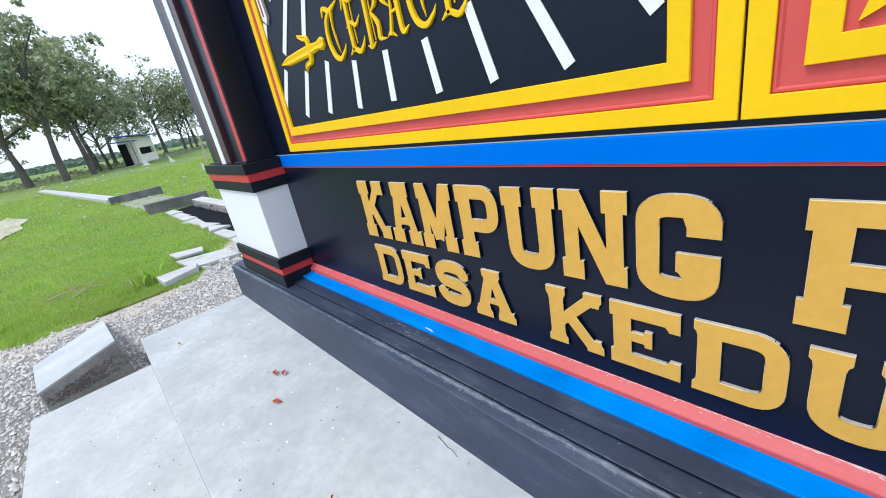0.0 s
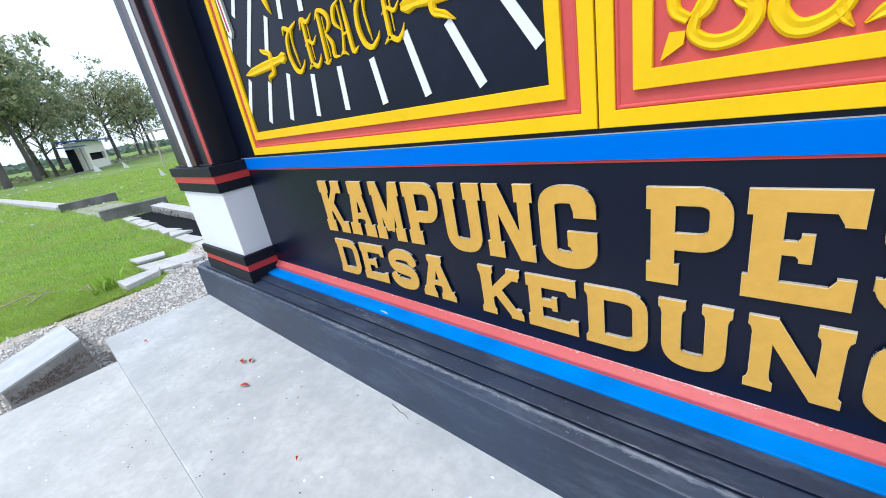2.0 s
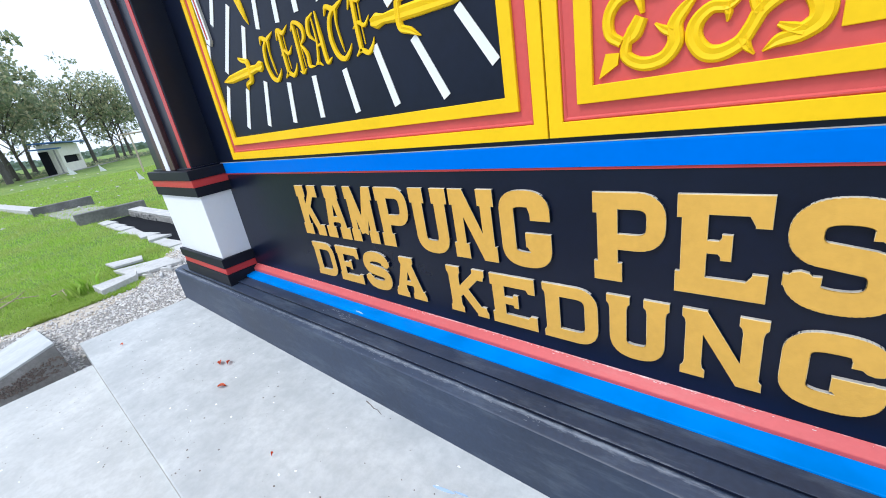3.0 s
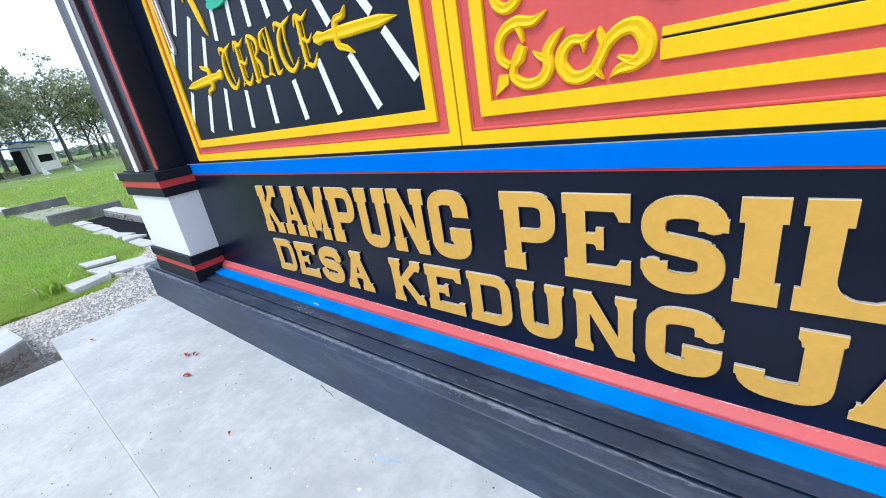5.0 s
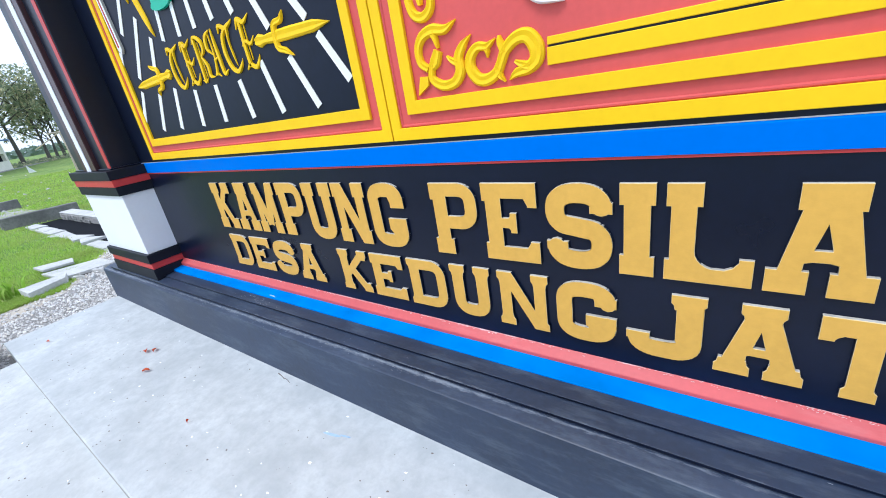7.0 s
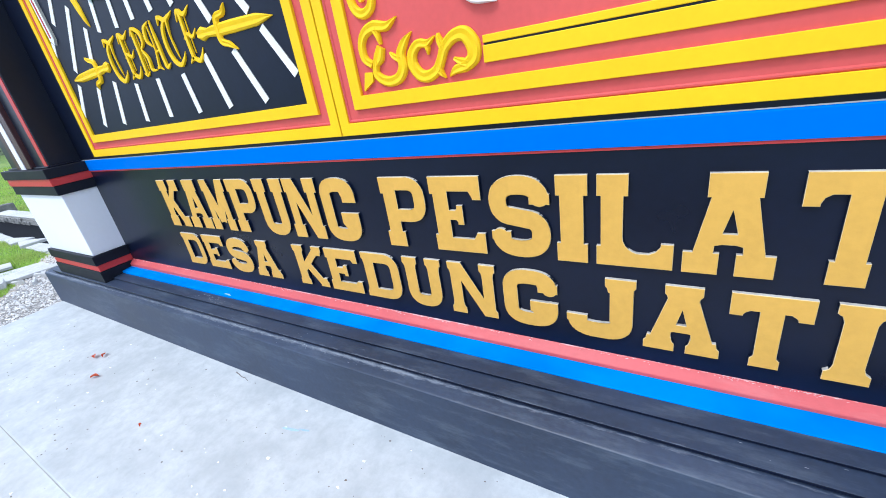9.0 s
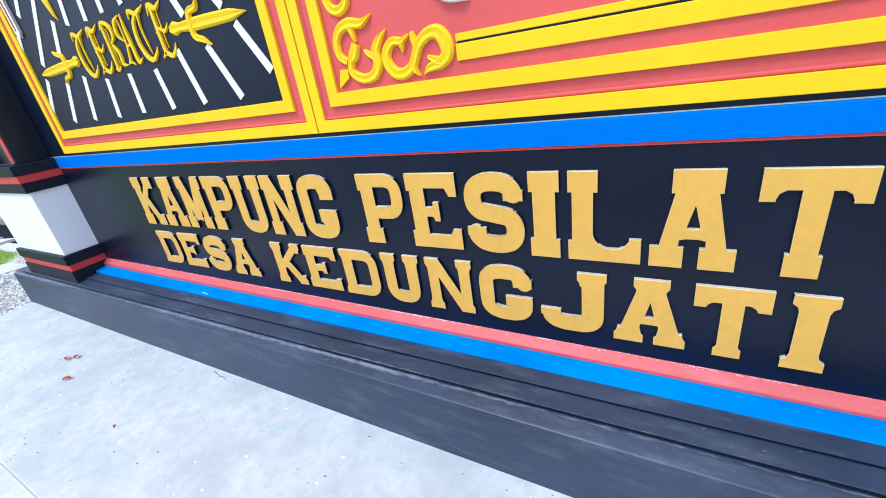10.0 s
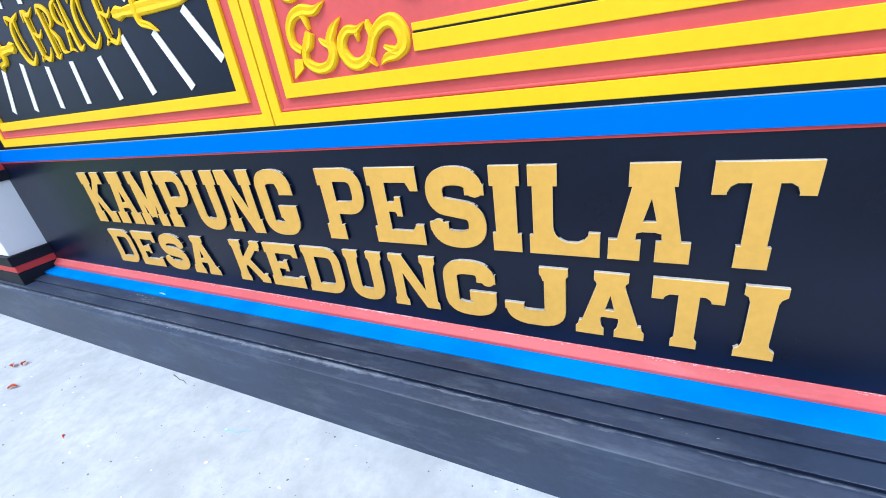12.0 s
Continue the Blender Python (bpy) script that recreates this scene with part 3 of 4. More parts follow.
# ---- column shaft on the pedestal ----
def shaft(name, x0, x1, y0, material, label="", z1=3.0):
    return boxed(name, (x0, x1, y0, 0.30 if x1 - x0 > 0.5 else -0.19, 1.198, z1), material, pillar, 0.005, label)


shaft("shaft", -1.775, -0.985, -0.195, NAVY)
shaft("shaft_rib", -1.530, -1.235, -0.226, MAROON, "dark maroon rib up the shaft")
boxed("white_stripe", (-1.425, -1.335, -0.231, -0.226, 1.198, 3.0), WHITE, pillar, 0.001, "white painted stripe")
boxed("red_stripe", (-1.062, -0.999, -0.199, -0.195, 1.198, 3.0), LINE_RED, pillar, 0.001, "red painted stripe")
boxed("shaft_foot", (-1.80, -0.96, -0.215, 0.28, 1.198, 1.208), BLACK, pillar, 0.003)


# ---- framed relief panels above the band ----
def panel(x0, x1, z1, field, label):
    p = empty("relief_panel", (0, 0, 0))
    tagged(p, label, "panel")
    z0 = 1.218
    boxed("backing", (x0 + 0.004, x1 - 0.004, -0.0138, -0.011, z0 + 0.004, z1 - 0.004), RED, p, 0.0)
    part("outer_frame", ring_frame(x0, x1, z0, z1, 0.046, -0.012, -0.0235, 0.0015), YELLOW, p, "yellow outer frame")
    part("red_fillet", ring_frame(x0 + 0.046, x1 - 0.046, z0 + 0.046, z1 - 0.046, 0.012, -0.012, -0.0185, 0.004), RED, p, "red moulded fillet")
    part("inner_frame", ring_frame(x0 + 0.094, x1 - 0.094, z0 + 0.092, z1 - 0.092, 0.047, -0.012, -0.0265, 0.0015), YELLOW, p, "yellow inner frame")
    if field is not RED:
        boxed("field", (x0 + 0.140, x1 - 0.140, -0.0150, -0.0125, z0 + 0.138, z1 - 0.138), field, p, 0.0, "black painted field")
    return p


panel(-0.700, 1.615, 2.92, FIELD_BLACK, "black relief panel in red and yellow stepped frames")
panel(1.621, 4.64, 2.92, RED, "red relief panel in red and yellow stepped frames")

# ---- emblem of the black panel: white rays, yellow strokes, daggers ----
emblem = empty("ray_emblem")
tagged(emblem, "raised white sun rays on the black panel", "emblem")
# foot of each ray (x, z) and its top
RAYS = (((-0.572, 1.476), (-0.444, 1.648)), ((-0.345, 1.400), (-0.221, 1.605)), ((-0.091, 1.393), (-0.002, 1.617)), ((0.184, 1.388), (0.222, 1.581)), ((0.440, 1.391), (0.449, 1.579)),
        ((0.714, 1.388), (0.683, 1.571)), ((0.969, 1.390), (0.900, 1.623)), ((1.230, 1.391), (1.112, 1.611)), ((1.451, 1.471), (1.324, 1.660)), ((-0.587, 1.808), (-0.533, 1.892)),
        ((-0.406, 1.722), (-0.162, 2.017)), ((-0.161, 1.737), (-0.064, 1.896)), ((0.073, 1.854), (0.140, 2.110)), ((0.264, 1.843), (0.313, 2.212)), ((0.436, 1.849), (0.438, 2.212)),
        ((0.615, 1.852), (0.560, 2.212)), ((0.793, 1.842), (0.672, 2.212)), ((1.025, 1.737), (0.814, 2.161)), ((1.276, 1.725), (1.007, 2.090)), ((-0.408, 1.974), (-0.221, 2.212)))
for foot, head in RAYS:
    part("ray", relief([bar(foot, head, 0.037, 0.035)], 0.005, (0, -0.0135, 0)), [WHITE, LETTER_EDGE], emblem)
part("blade", relief([bar((-0.491, 1.903), (-0.530, 2.346), 0.055, 0.055), [(-0.519, 1.908), (-0.462, 1.908), (-0.487, 1.880)]], 0.016, (0, -0.0135, 0)), [WHITE, LETTER_EDGE], emblem, "white blade with a red line")
part("blade_line", relief([bar((-0.493, 1.918), (-0.530, 2.346), 0.012, 0.012)], 0.004, (0, -0.0285, 0)), [LINE_RED, LINE_RED], emblem)
part("lotus_base", relief([arc(0.205, 2.012, 0.11, 0.028, 0, 360, 14)[:-1], rect(0.115, 2.012, 0.295, 2.2)], 0.018, (0, -0.0135, 0)), [TEAL, TEAL], emblem, "green relief lotus base")

# blackletter word between the daggers, each letter carved in tapering ribs: points and widths in parts of its cell
inscription = empty("carved_inscription")
tagged(inscription, "raised yellow carved blackletter word TERATE on the black panel", "inscription")
BLACKLETTER = {
    "T": ((((0.02, 0.84), (0.20, 0.97), (0.50, 0.89), (0.78, 0.93), (1.0, 1.0)), (0.008, 0.026, 0.030, 0.022, 0.005)),
          (((0.50, 0.90), (0.22, 0.72), (0.14, 0.42), (0.30, 0.13), (0.60, 0.03), (0.88, 0.13), (1.0, 0.25)), (0.018, 0.028, 0.033, 0.033, 0.030, 0.018, 0.004)),
          (((0.62, 0.88), (0.52, 0.62), (0.58, 0.32), (0.62, 0.14)), (0.022, 0.014, 0.014, 0.004))),
    "E": ((((0.36, 0.93), (0.34, 0.50), (0.36, 0.08)), (0.028, 0.030, 0.030)), (((0.56, 0.86), (0.55, 0.50), (0.56, 0.18)), (0.007, 0.008, 0.006)),
          (((0.06, 0.80), (0.30, 0.97), (0.60, 0.88), (0.96, 1.0)), (0.008, 0.027, 0.027, 0.004)), (((0.12, 0.48), (0.42, 0.55), (0.70, 0.47), (0.94, 0.60)), (0.005, 0.020, 0.022, 0.004)),
          (((0.06, 0.03), (0.36, 0.10), (0.66, 0.03), (0.88, 0.11), (1.0, 0.25)), (0.008, 0.027, 0.029, 0.019, 0.004))),
    "R": ((((0.30, 0.93), (0.30, 0.50), (0.28, 0.05)), (0.026, 0.029, 0.026)), (((0.48, 0.86), (0.47, 0.50), (0.48, 0.12)), (0.006, 0.008, 0.006)),
          (((0.06, 0.86), (0.38, 0.98), (0.76, 0.85), (0.78, 0.66), (0.48, 0.55)), (0.006, 0.024, 0.029, 0.026, 0.008)),
          (((0.50, 0.55), (0.76, 0.34), (0.76, 0.12), (1.02, 0.08)), (0.012, 0.028, 0.029, 0.004)), (((0.04, 0.08), (0.28, 0.02), (0.48, 0.10)), (0.005, 0.020, 0.005))),
    "A": ((((0.46, 0.99), (0.14, 0.88), (0.06, 0.66), (0.30, 0.50)), (0.008, 0.028, 0.028, 0.005)), (((0.34, 0.92), (0.38, 0.50), (0.22, 0.08)), (0.010, 0.014, 0.022)),
          (((0.60, 1.0), (0.67, 0.52), (0.74, 0.08), (1.0, 0.14)), (0.010, 0.031, 0.031, 0.004)), (((0.34, 0.40), (0.70, 0.44)), (0.014, 0.014)),
          (((0.02, 0.08), (0.22, 0.12), (0.42, 0.04)), (0.005, 0.022, 0.005)))}
for c, x0, x1, dz in (("T", 0.050, 0.190, 0.0), ("E", 0.207, 0.338, 0.0), ("R", 0.342, 0.478, 0.0), ("A", 0.484, 0.620, 0.002), ("T", 0.624, 0.766, 0.004), ("E", 0.777, 0.908, 0.0)):
    bm = bmesh.new()
    for line, widths in BLACKLETTER[c]:
        carved([(x0 + x * (x1 - x0), 1.597 + dz + z * 0.222) for x, z in line], [w * 0.68 for w in widths], 0.012, -0.0135, bm, FLAT)
    part("carved_letter", bm, YELLOW, inscription)


def dagger(hilt, tip, label):
    """A carved dagger from its hilt's end to its tip, on the black field."""
    d = empty("carved_dagger")
    tagged(d, label, "relief ornament")
    a, b = Vector(hilt), Vector(tip)
    u = b - a
    n = Vector((-u.y, u.x)).normalized()
    s = u.length / 0.49
    grip = part("hilt", carved([a, a + u * 0.06, a + u * 0.14, a + u * 0.24, a + u * 0.30], (0.03 * s, 0.058 * s, 0.036 * s, 0.046 * s, 0.044 * s), 0.014, -0.0135), YELLOW, d)
    part("blade", carved([a + u * 0.28, a + u * 0.5, a + u * 0.8, b], (0.05 * s, 0.052 * s, 0.046 * s, 0.003), 0.013, -0.0135), YELLOW, d)
    g = a + u * 0.30
    part("guard", carved([g + n * 0.085 * s + u * 0.16, g + n * 0.055 * s + u * 0.12, g + n * 0.045 * s + u * 0.02, g, g - n * 0.045 * s + u * 0.01, g - n * 0.062 * s + u * 0.10, g - n * 0.085 * s + u * 0.19],
                         (0.004, 0.026 * s, 0.03 * s, 0.034 * s, 0.03 * s, 0.026 * s, 0.004), 0.015, -0.0135), YELLOW, grip)
    return d


dagger((0.910, 1.701), (1.406, 1.687), "raised yellow carved dagger on the black panel")
dagger((0.023, 1.694), (-0.477, 1.678), "raised yellow carved dagger on the black panel")
dagger((-0.180, 2.343), (-0.003, 1.892), "raised yellow carved dagger pointing down on the black panel")

# ---- scrolls and bars of the red panel ----
scroll = empty("scroll_ornament")
tagged(scroll, "raised yellow carved leaf scrolls on the red panel", "relief ornament")
Y0 = -0.0140
part("leaf_scroll", carved([(1.969, 1.578), (1.925, 1.558), (1.874, 1.565), (1.831, 1.552), (1.807, 1.518), (1.810, 1.474), (1.839, 1.450)], (0.003, 0.030, 0.039, 0.034, 0.030, 0.029, 0.025), 0.015, Y0), YELLOW, scroll)
part("leaf_hook", carved([(1.874, 1.558), (1.884, 1.534), (1.890, 1.508)], (0.025, 0.020, 0.010), 0.015, Y0), YELLOW, scroll)
part("bud", carved([(1.852, 1.452), (1.870, 1.470), (1.887, 1.501)], (0.029, 0.044, 0.034), 0.015, Y0), YELLOW, scroll)
part("leaf_scroll", carved([(1.856, 1.462), (1.850, 1.418), (1.890, 1.391), (1.939, 1.396), (1.965, 1.428), (1.963, 1.467), (1.984, 1.499), (2.017, 1.526)], (0.024, 0.030, 0.035, 0.037, 0.039, 0.037, 0.029, 0.003), 0.015, Y0), YELLOW, scroll)
part("leaf_hook", carved([(1.957, 1.452), (1.939, 1.462), (1.919, 1.479)], (0.025, 0.020, 0.006), 0.015, Y0), YELLOW, scroll)
part("leaf_scroll", carved([(2.101, 1.500), (2.071, 1.483), (2.037, 1.486), (2.009, 1.462), (2.005, 1.428), (2.027, 1.395), (2.059, 1.387), (2.095, 1.402), (2.114, 1.430), (2.132, 1.462), (2.169, 1.488), (2.206, 1.487), (2.230, 1.454), (2.228, 1.420), (2.198, 1.400), (2.165, 1.393), (2.138, 1.376)],
                           (0.004, 0.025, 0.030, 0.035, 0.039, 0.040, 0.039, 0.035, 0.032, 0.034, 0.039, 0.045, 0.049, 0.044, 0.037, 0.029, 0.004), 0.015, Y0), YELLOW, scroll)
part("leaf_hook", carved([(2.066, 1.485), (2.071, 1.468), (2.069, 1.450)], (0.018, 0.017, 0.005), 0.015, Y0), YELLOW, scroll)
part("leaf_foot", carved([(2.101, 1.412), (2.109, 1.392), (2.124, 1.373)], (0.025, 0.020, 0.005), 0.015, Y0), YELLOW, scroll)
part("leaf_tip", carved([(2.127, 1.456), (2.117, 1.485), (2.115, 1.505)], (0.025, 0.024, 0.008), 0.015, Y0), YELLOW, scroll)
part("leaf_hook", carved([(2.207, 1.404), (2.183, 1.414), (2.161, 1.426)], (0.029, 0.024, 0.010), 0.015, Y0), YELLOW, scroll)
part("diamond", relief([[(1.799, 1.431), (1.834, 1.428), (1.830, 1.399), (1.780, 1.370)]], 0.010, (0, Y0, 0)), [YELLOW, YELLOW], scroll)
part("leaf_scroll", carved([(1.795, 1.744), (1.797, 1.668), (1.811, 1.624), (1.842, 1.608), (1.875, 1.622), (1.886, 1.655), (1.870, 1.693)], (0.022, 0.029, 0.032, 0.034, 0.032, 0.029, 0.022), 0.015, Y0), YELLOW, scroll)
part("bud", carved([(1.839, 1.683), (1.843, 1.661), (1.845, 1.643)], (0.022, 0.025, 0.015), 0.015, Y0), YELLOW, scroll)
bars = empty("bar_ornament")
tagged(bars, "pair of raised yellow bars on the red panel", "relief ornament")
boxed("bar", (2.264, 4.44, -0.022, -0.012, 1.4525, 1.4735), YELLOW, bars, 0.002)
boxed("bar", (2.262, 4.44, -0.022, -0.012, 1.3985, 1.4465), YELLOW, bars, 0.002)
boxed("joint", (2.266, 4.44, -0.0165, -0.012, 1.4465, 1.4525), BLACK, bars, 0.0, "black joint between the bars")
crescent = part("crest_tail", carved([(2.20, 1.70), (2.205, 1.62), (2.250, 1.575), (2.318, 1.553)], (0.03, 0.036, 0.034, 0.004), 0.022, Y0), WHITE)
tagged(crescent, "white painted curl of a crest on the red panel", "relief ornament")

# ---- ground: one sheet to the horizon, lawn with bare gravel by the slabs ----
GZ = -0.14
bm = bmesh.new()
bmesh.ops.create_grid(bm, x_segments=12, y_segments=12, size=2500)
ground = part("ground", bm, GRASS)
ground.location = (0, 0, GZ)
tagged(ground, "short green lawn reaching to the fields", "ground", kind="structure")


def lastreakedge(y):
    """x at which the lawn begins, beyond the gravel."""
    return -3.64 - 0.10 * math.sin(2.3 * y + 0.6) - 0.06 * math.sin(7.1 * y) - max(0.0, y + 0.45) * 1.3 - max(0.0, -1.9 - y) * 0.45


def sheet(name, edge, x_in, y0, y1, z, material, steps=60):
    bm = bmesh.new()
    a, b = [], []
    for i in range(steps + 1):
        y = y0 + (y1 - y0) * i / steps
        a.append(bm.verts.new((edge(y), y, z)))
        b.append(bm.verts.new((x_in, y, z)))
    for i in range(steps):
        bm.faces.new((a[i], b[i], b[i + 1], a[i + 1]))
    bmesh.ops.recalc_face_normals(bm, faces=bm.faces[:])
    return part(name, bm, material)


tagged(sheet("sand_verge", lambda y: lastreakedge(y) - 0.10, 5.6, -6.0, 0.9, GZ + 0.004, SAND), "sandy soil at the edge of the lawn", "soil", kind="structure")
tagged(sheet("gravel_ground", lambda y: lastreakedge(y) + 0.28 + 0.12 * math.sin(5 * y) + max(0, -1.3 - y) * 0.35, 5.6, -6.0, 0.9, GZ + 0.008, GRAVEL_BED), "grey gravel bed beside the slabs", "gravel", kind="structure")


bm = bmesh.new()
patch = [bm.verts.new((-17.5 + 4.2 * math.cos(k * 0.3142) * (1 + 0.25 * math.sin(k * 2.1)), -3.25 + 0.75 * math.sin(k * 0.3142) * (1 + 0.2 * math.sin(k * 3.3)), GZ + 0.03)) for k in range(20)]
bm.faces.new(patch)
tagged(part("bare_patch", bm, SAND), "bare sandy patch worn in the lawn", "soil", kind="structure")


def scatter_mesh(name, verts, faces, material, parent=None):
    me = bpy.data.meshes.new(name)
    me.from_pydata(verts, [], faces)
    me.materials.append(material)
    ob = new(name, me)
    ob.parent = parent
    return ob


# loose stones of the gravel
rng = random.Random(5)
gv, gf = [], []
count = 0
while count < 27000:
    x, y = (rng.uniform(-5.2, -0.4), rng.uniform(-3.6, 0.85)) if count < 19000 else (rng.uniform(-0.4, 5.2), rng.uniform(-3.6, -1.8))
    edge = lastreakedge(y)
    if x < edge + rng.uniform(-0.12, 0.5) or (x > -2.09 and y > -1.14 and y < -0.26) or (x > -1.59 and -1.83 - 0.0095 * x < y <= -1.1) or (x > -2.14 and y >= -0.32):
        continue
    r = rng.choice((0.008, 0.010, 0.012, 0.014, 0.019))
    a = rng.uniform(0, 6.28)
    sx, sy, sz = r * rng.uniform(0.8, 1.5), r * rng.uniform(0.6, 1.1), r * rng.uniform(0.45, 0.9)
    base = len(gv)
    z = GZ + 0.006 + sz * 0.6
    for k in range(4):
        aa = a + k * 1.5708 + rng.uniform(-0.4, 0.4)
        gv.append((x + sx * math.cos(aa), y + sy * math.sin(aa), z + rng.uniform(-0.4, 0.4) * sz))
    gv.append((x + rng.uniform(-0.3, 0.3) * sx, y, z + sz))
    gv.append((x, y, z - sz))
    for k in range(4):
        gf.append((base + k, base + (k + 1) % 4, base + 4))
        gf.append((base + (k + 1) % 4, base + k, base + 5))
    count += 1
tagged(scatter_mesh("gravel", gv, gf, PEBBLES), "loose grey and tan gravel stones", "gravel", kind="stuff")

# grass blades, thinning with distance
gv, gf = [], []
for i in range(170000):
    d = rng.random() ** 2.6
    x = -3.6 - 34.0 * d
    half = min(13.0, 1.2 + 0.34 * abs(x))
    y = rng.uniform(-half - 0.6, half * 0.75 + 0.2)
    if x > lastreakedge(y) + 0.02 + rng.uniform(-0.05, 0.05):
        continue
    if 0.45 < y < 1.25 and -10.5 < x < -4.9:
        continue
    clump = noise.noise((x * 1.1, y * 1.1, 3.0))
    tuft = noise.noise((x * 3.7, y * 3.7, 8.0))
    h = (0.026 + 0.035 * max(0, clump) + 0.065 * max(0, tuft) + 0.02 * rng.random()) * (1 + 0.6 * d)
    w = 0.0035 + 0.02 * d
    a, lean = rng.uniform(0, 6.28), rng.uniform(0.2, 0.9) * h
    b = rng.uniform(0, 6.28)
    base = len(gv)
    gv += [(x - w * math.cos(a), y - w * math.sin(a), GZ), (x + w * math.cos(a), y + w * math.sin(a), GZ),
           (x + 0.5 * lean * math.cos(b), y + 0.5 * lean * math.sin(b), GZ + h * 0.65), (x + lean * math.cos(b), y + lean * math.sin(b), GZ + h)]
    gf += [(base, base + 1, base + 2), (base + 1, base + 3, base + 2)]
tagged(scatter_mesh("grass", gv, gf, BLADES), "short green lawn grass", "grass", kind="stuff")


# ---- broken concrete ramp block beside the lower slab ----
def solid(corners_top, corners_low, bevel=0.006):
    bm = bmesh.new()
    t = [bm.verts.new(c) for c in corners_top]
    b = [bm.verts.new(c) for c in corners_low]
    bm.faces.new(t); bm.faces.new(b[::-1])
    k = len(t)
    for i in range(k):
        bm.faces.new((t[i], b[i], b[(i + 1) % k], t[(i + 1) % k]))
    bmesh.ops.recalc_face_normals(bm, faces=bm.faces[:])
    if bevel:
        bmesh.ops.bevel(bm, geom=bm.edges[:], offset=bevel, segments=2, affect="EDGES", profile=0.5)
    return bm


block = empty("concrete_ramp_block", (0.11, -0.02, 0))
tagged(block, "tilted broken concrete block with a rough dark side on the gravel", "concrete block")
part("body", solid([(-1.90, -1.706, 0.030), (-1.90, -1.232, 0.165), (-3.42, -1.30, -0.108), (-2.90, -1.81, -0.112)],
                   [(-1.86, -1.70, -0.18), (-1.86, -1.20, -0.16), (-3.42, -1.28, -0.17), (-2.90, -1.81, -0.17)], 0.008), ROUGH_CONCRETE, block, "rough honeycombed concrete body")
part("screed", solid([(-1.894, -1.712, 0.038), (-1.894, -1.226, 0.174), (-3.45, -1.296, -0.098), (-2.92, -1.82, -0.104)],
                     [(-1.897, -1.71, 0.020), (-1.897, -1.228, 0.154), (-3.45, -1.296, -0.125), (-2.92, -1.82, -0.125)], 0.004), CONCRETE, block, "smooth pale cement top")


# ---- broken boards and rubble at the lawn's edge ----
def board(points, z, thick, tilt, label):
    top = [(x + 0.05, y - 0.03, z + tilt * i) for i, (x, y) in enumerate(points)]
    ob = part("broken_board", solid(top, [(x, y, zz - thick) for x, y, zz in top], 0.004), PALE_STONE)
    return tagged(ob, label, "board")


board([(-5.25, -0.34), (-5.0, 0.06), (-4.70, 0.0), (-4.77, -0.32)], GZ + 0.07, 0.035, 0.006, "pale broken cement board lying on the grass")
board([(-4.73, -0.36), (-4.46, 0.23), (-3.93, 0.25), (-4.06, -0.28)], GZ + 0.055, 0.04, 0.002, "large pale broken cement board lying on gravel")
board([(-4.08, -0.68), (-4.08, -0.22), (-3.86, -0.28), (-3.70, -0.66)], GZ + 0.10, 0.10, 0.0, "thick pale broken concrete piece at the lawn's edge")
for i in range(11):
    x, y, a = -3.95 + rng.uniform(-0.25, 0.35), -0.02 + rng.uniform(-0.22, 0.35), rng.uniform(-0.5, 0.7)
    l, w = rng.uniform(0.06, 0.17), rng.uniform(0.012, 0.03)
    c, s = math.cos(a), math.sin(a)
    pts = [(x + u * c - v * s, y + u * s + v * c) for u, v in ((-l, -w), (l, -w * 0.6), (l * 0.9, w), (-l * 0.8, w))]
    ob = part("rubble_sliver", solid([(p, q, GZ + 0.045 + 0.01 * (k % 2)) for k, (p, q) in enumerate(pts)], [(p, q, GZ + 0.005) for p, q in pts], 0.003), PALE_STONE)
    tagged(ob, "pale sliver of broken cement on gravel", "rubble", "rubble slivers")

# ---- drain with headwalls ----
def headwall(x, y0, y1, z1, thick, skew, label):
    ob = part("culvert_headwall", solid([(x, y0, z1 - 0.02), (x + skew, y1, z1), (x + skew - thick, y1, z1), (x - thick, y0, z1 - 0.02)],
                                        [(x + 0.03, y0, GZ - 0.3), (x + skew + 0.03, y1, GZ - 0.3), (x + skew - thick, y1, GZ - 0.3), (x - thick, y0, GZ - 0.3)], 0.012), OLD_CONCRETE)
    return tagged(ob, label, "headwall")


headwall(-10.9, 0.16, 1.52, 0.15, 0.20, 0.55, "weathered grey concrete headwall of a roadside drain")
headwall(-16.2, -0.18, 1.34, 0.15, 0.22, 0.4, "low weathered concrete headwall of a roadside drain")
culvert = part("culvert_deck", solid([(-11.1, 0.3, GZ + 0.02), (-10.7, 1.4, GZ + 0.02), (-16.2, 1.2, GZ + 0.02), (-16.5, 0.0, GZ + 0.02)], [(-11.1, 0.3, GZ - 0.2), (-10.7, 1.4, GZ - 0.2), (-16.2, 1.2, GZ - 0.2), (-16.5, 0.0, GZ - 0.2)], 0.0), MID_STONE)
tagged(culvert, "sandy culvert deck between the headwalls", "culvert", kind="structure")
drain = empty("drain_channel")
tagged(drain, "open stone drain with pale cement rims", "drain", kind="structure")
drng = random.Random(11)
x = -10.2
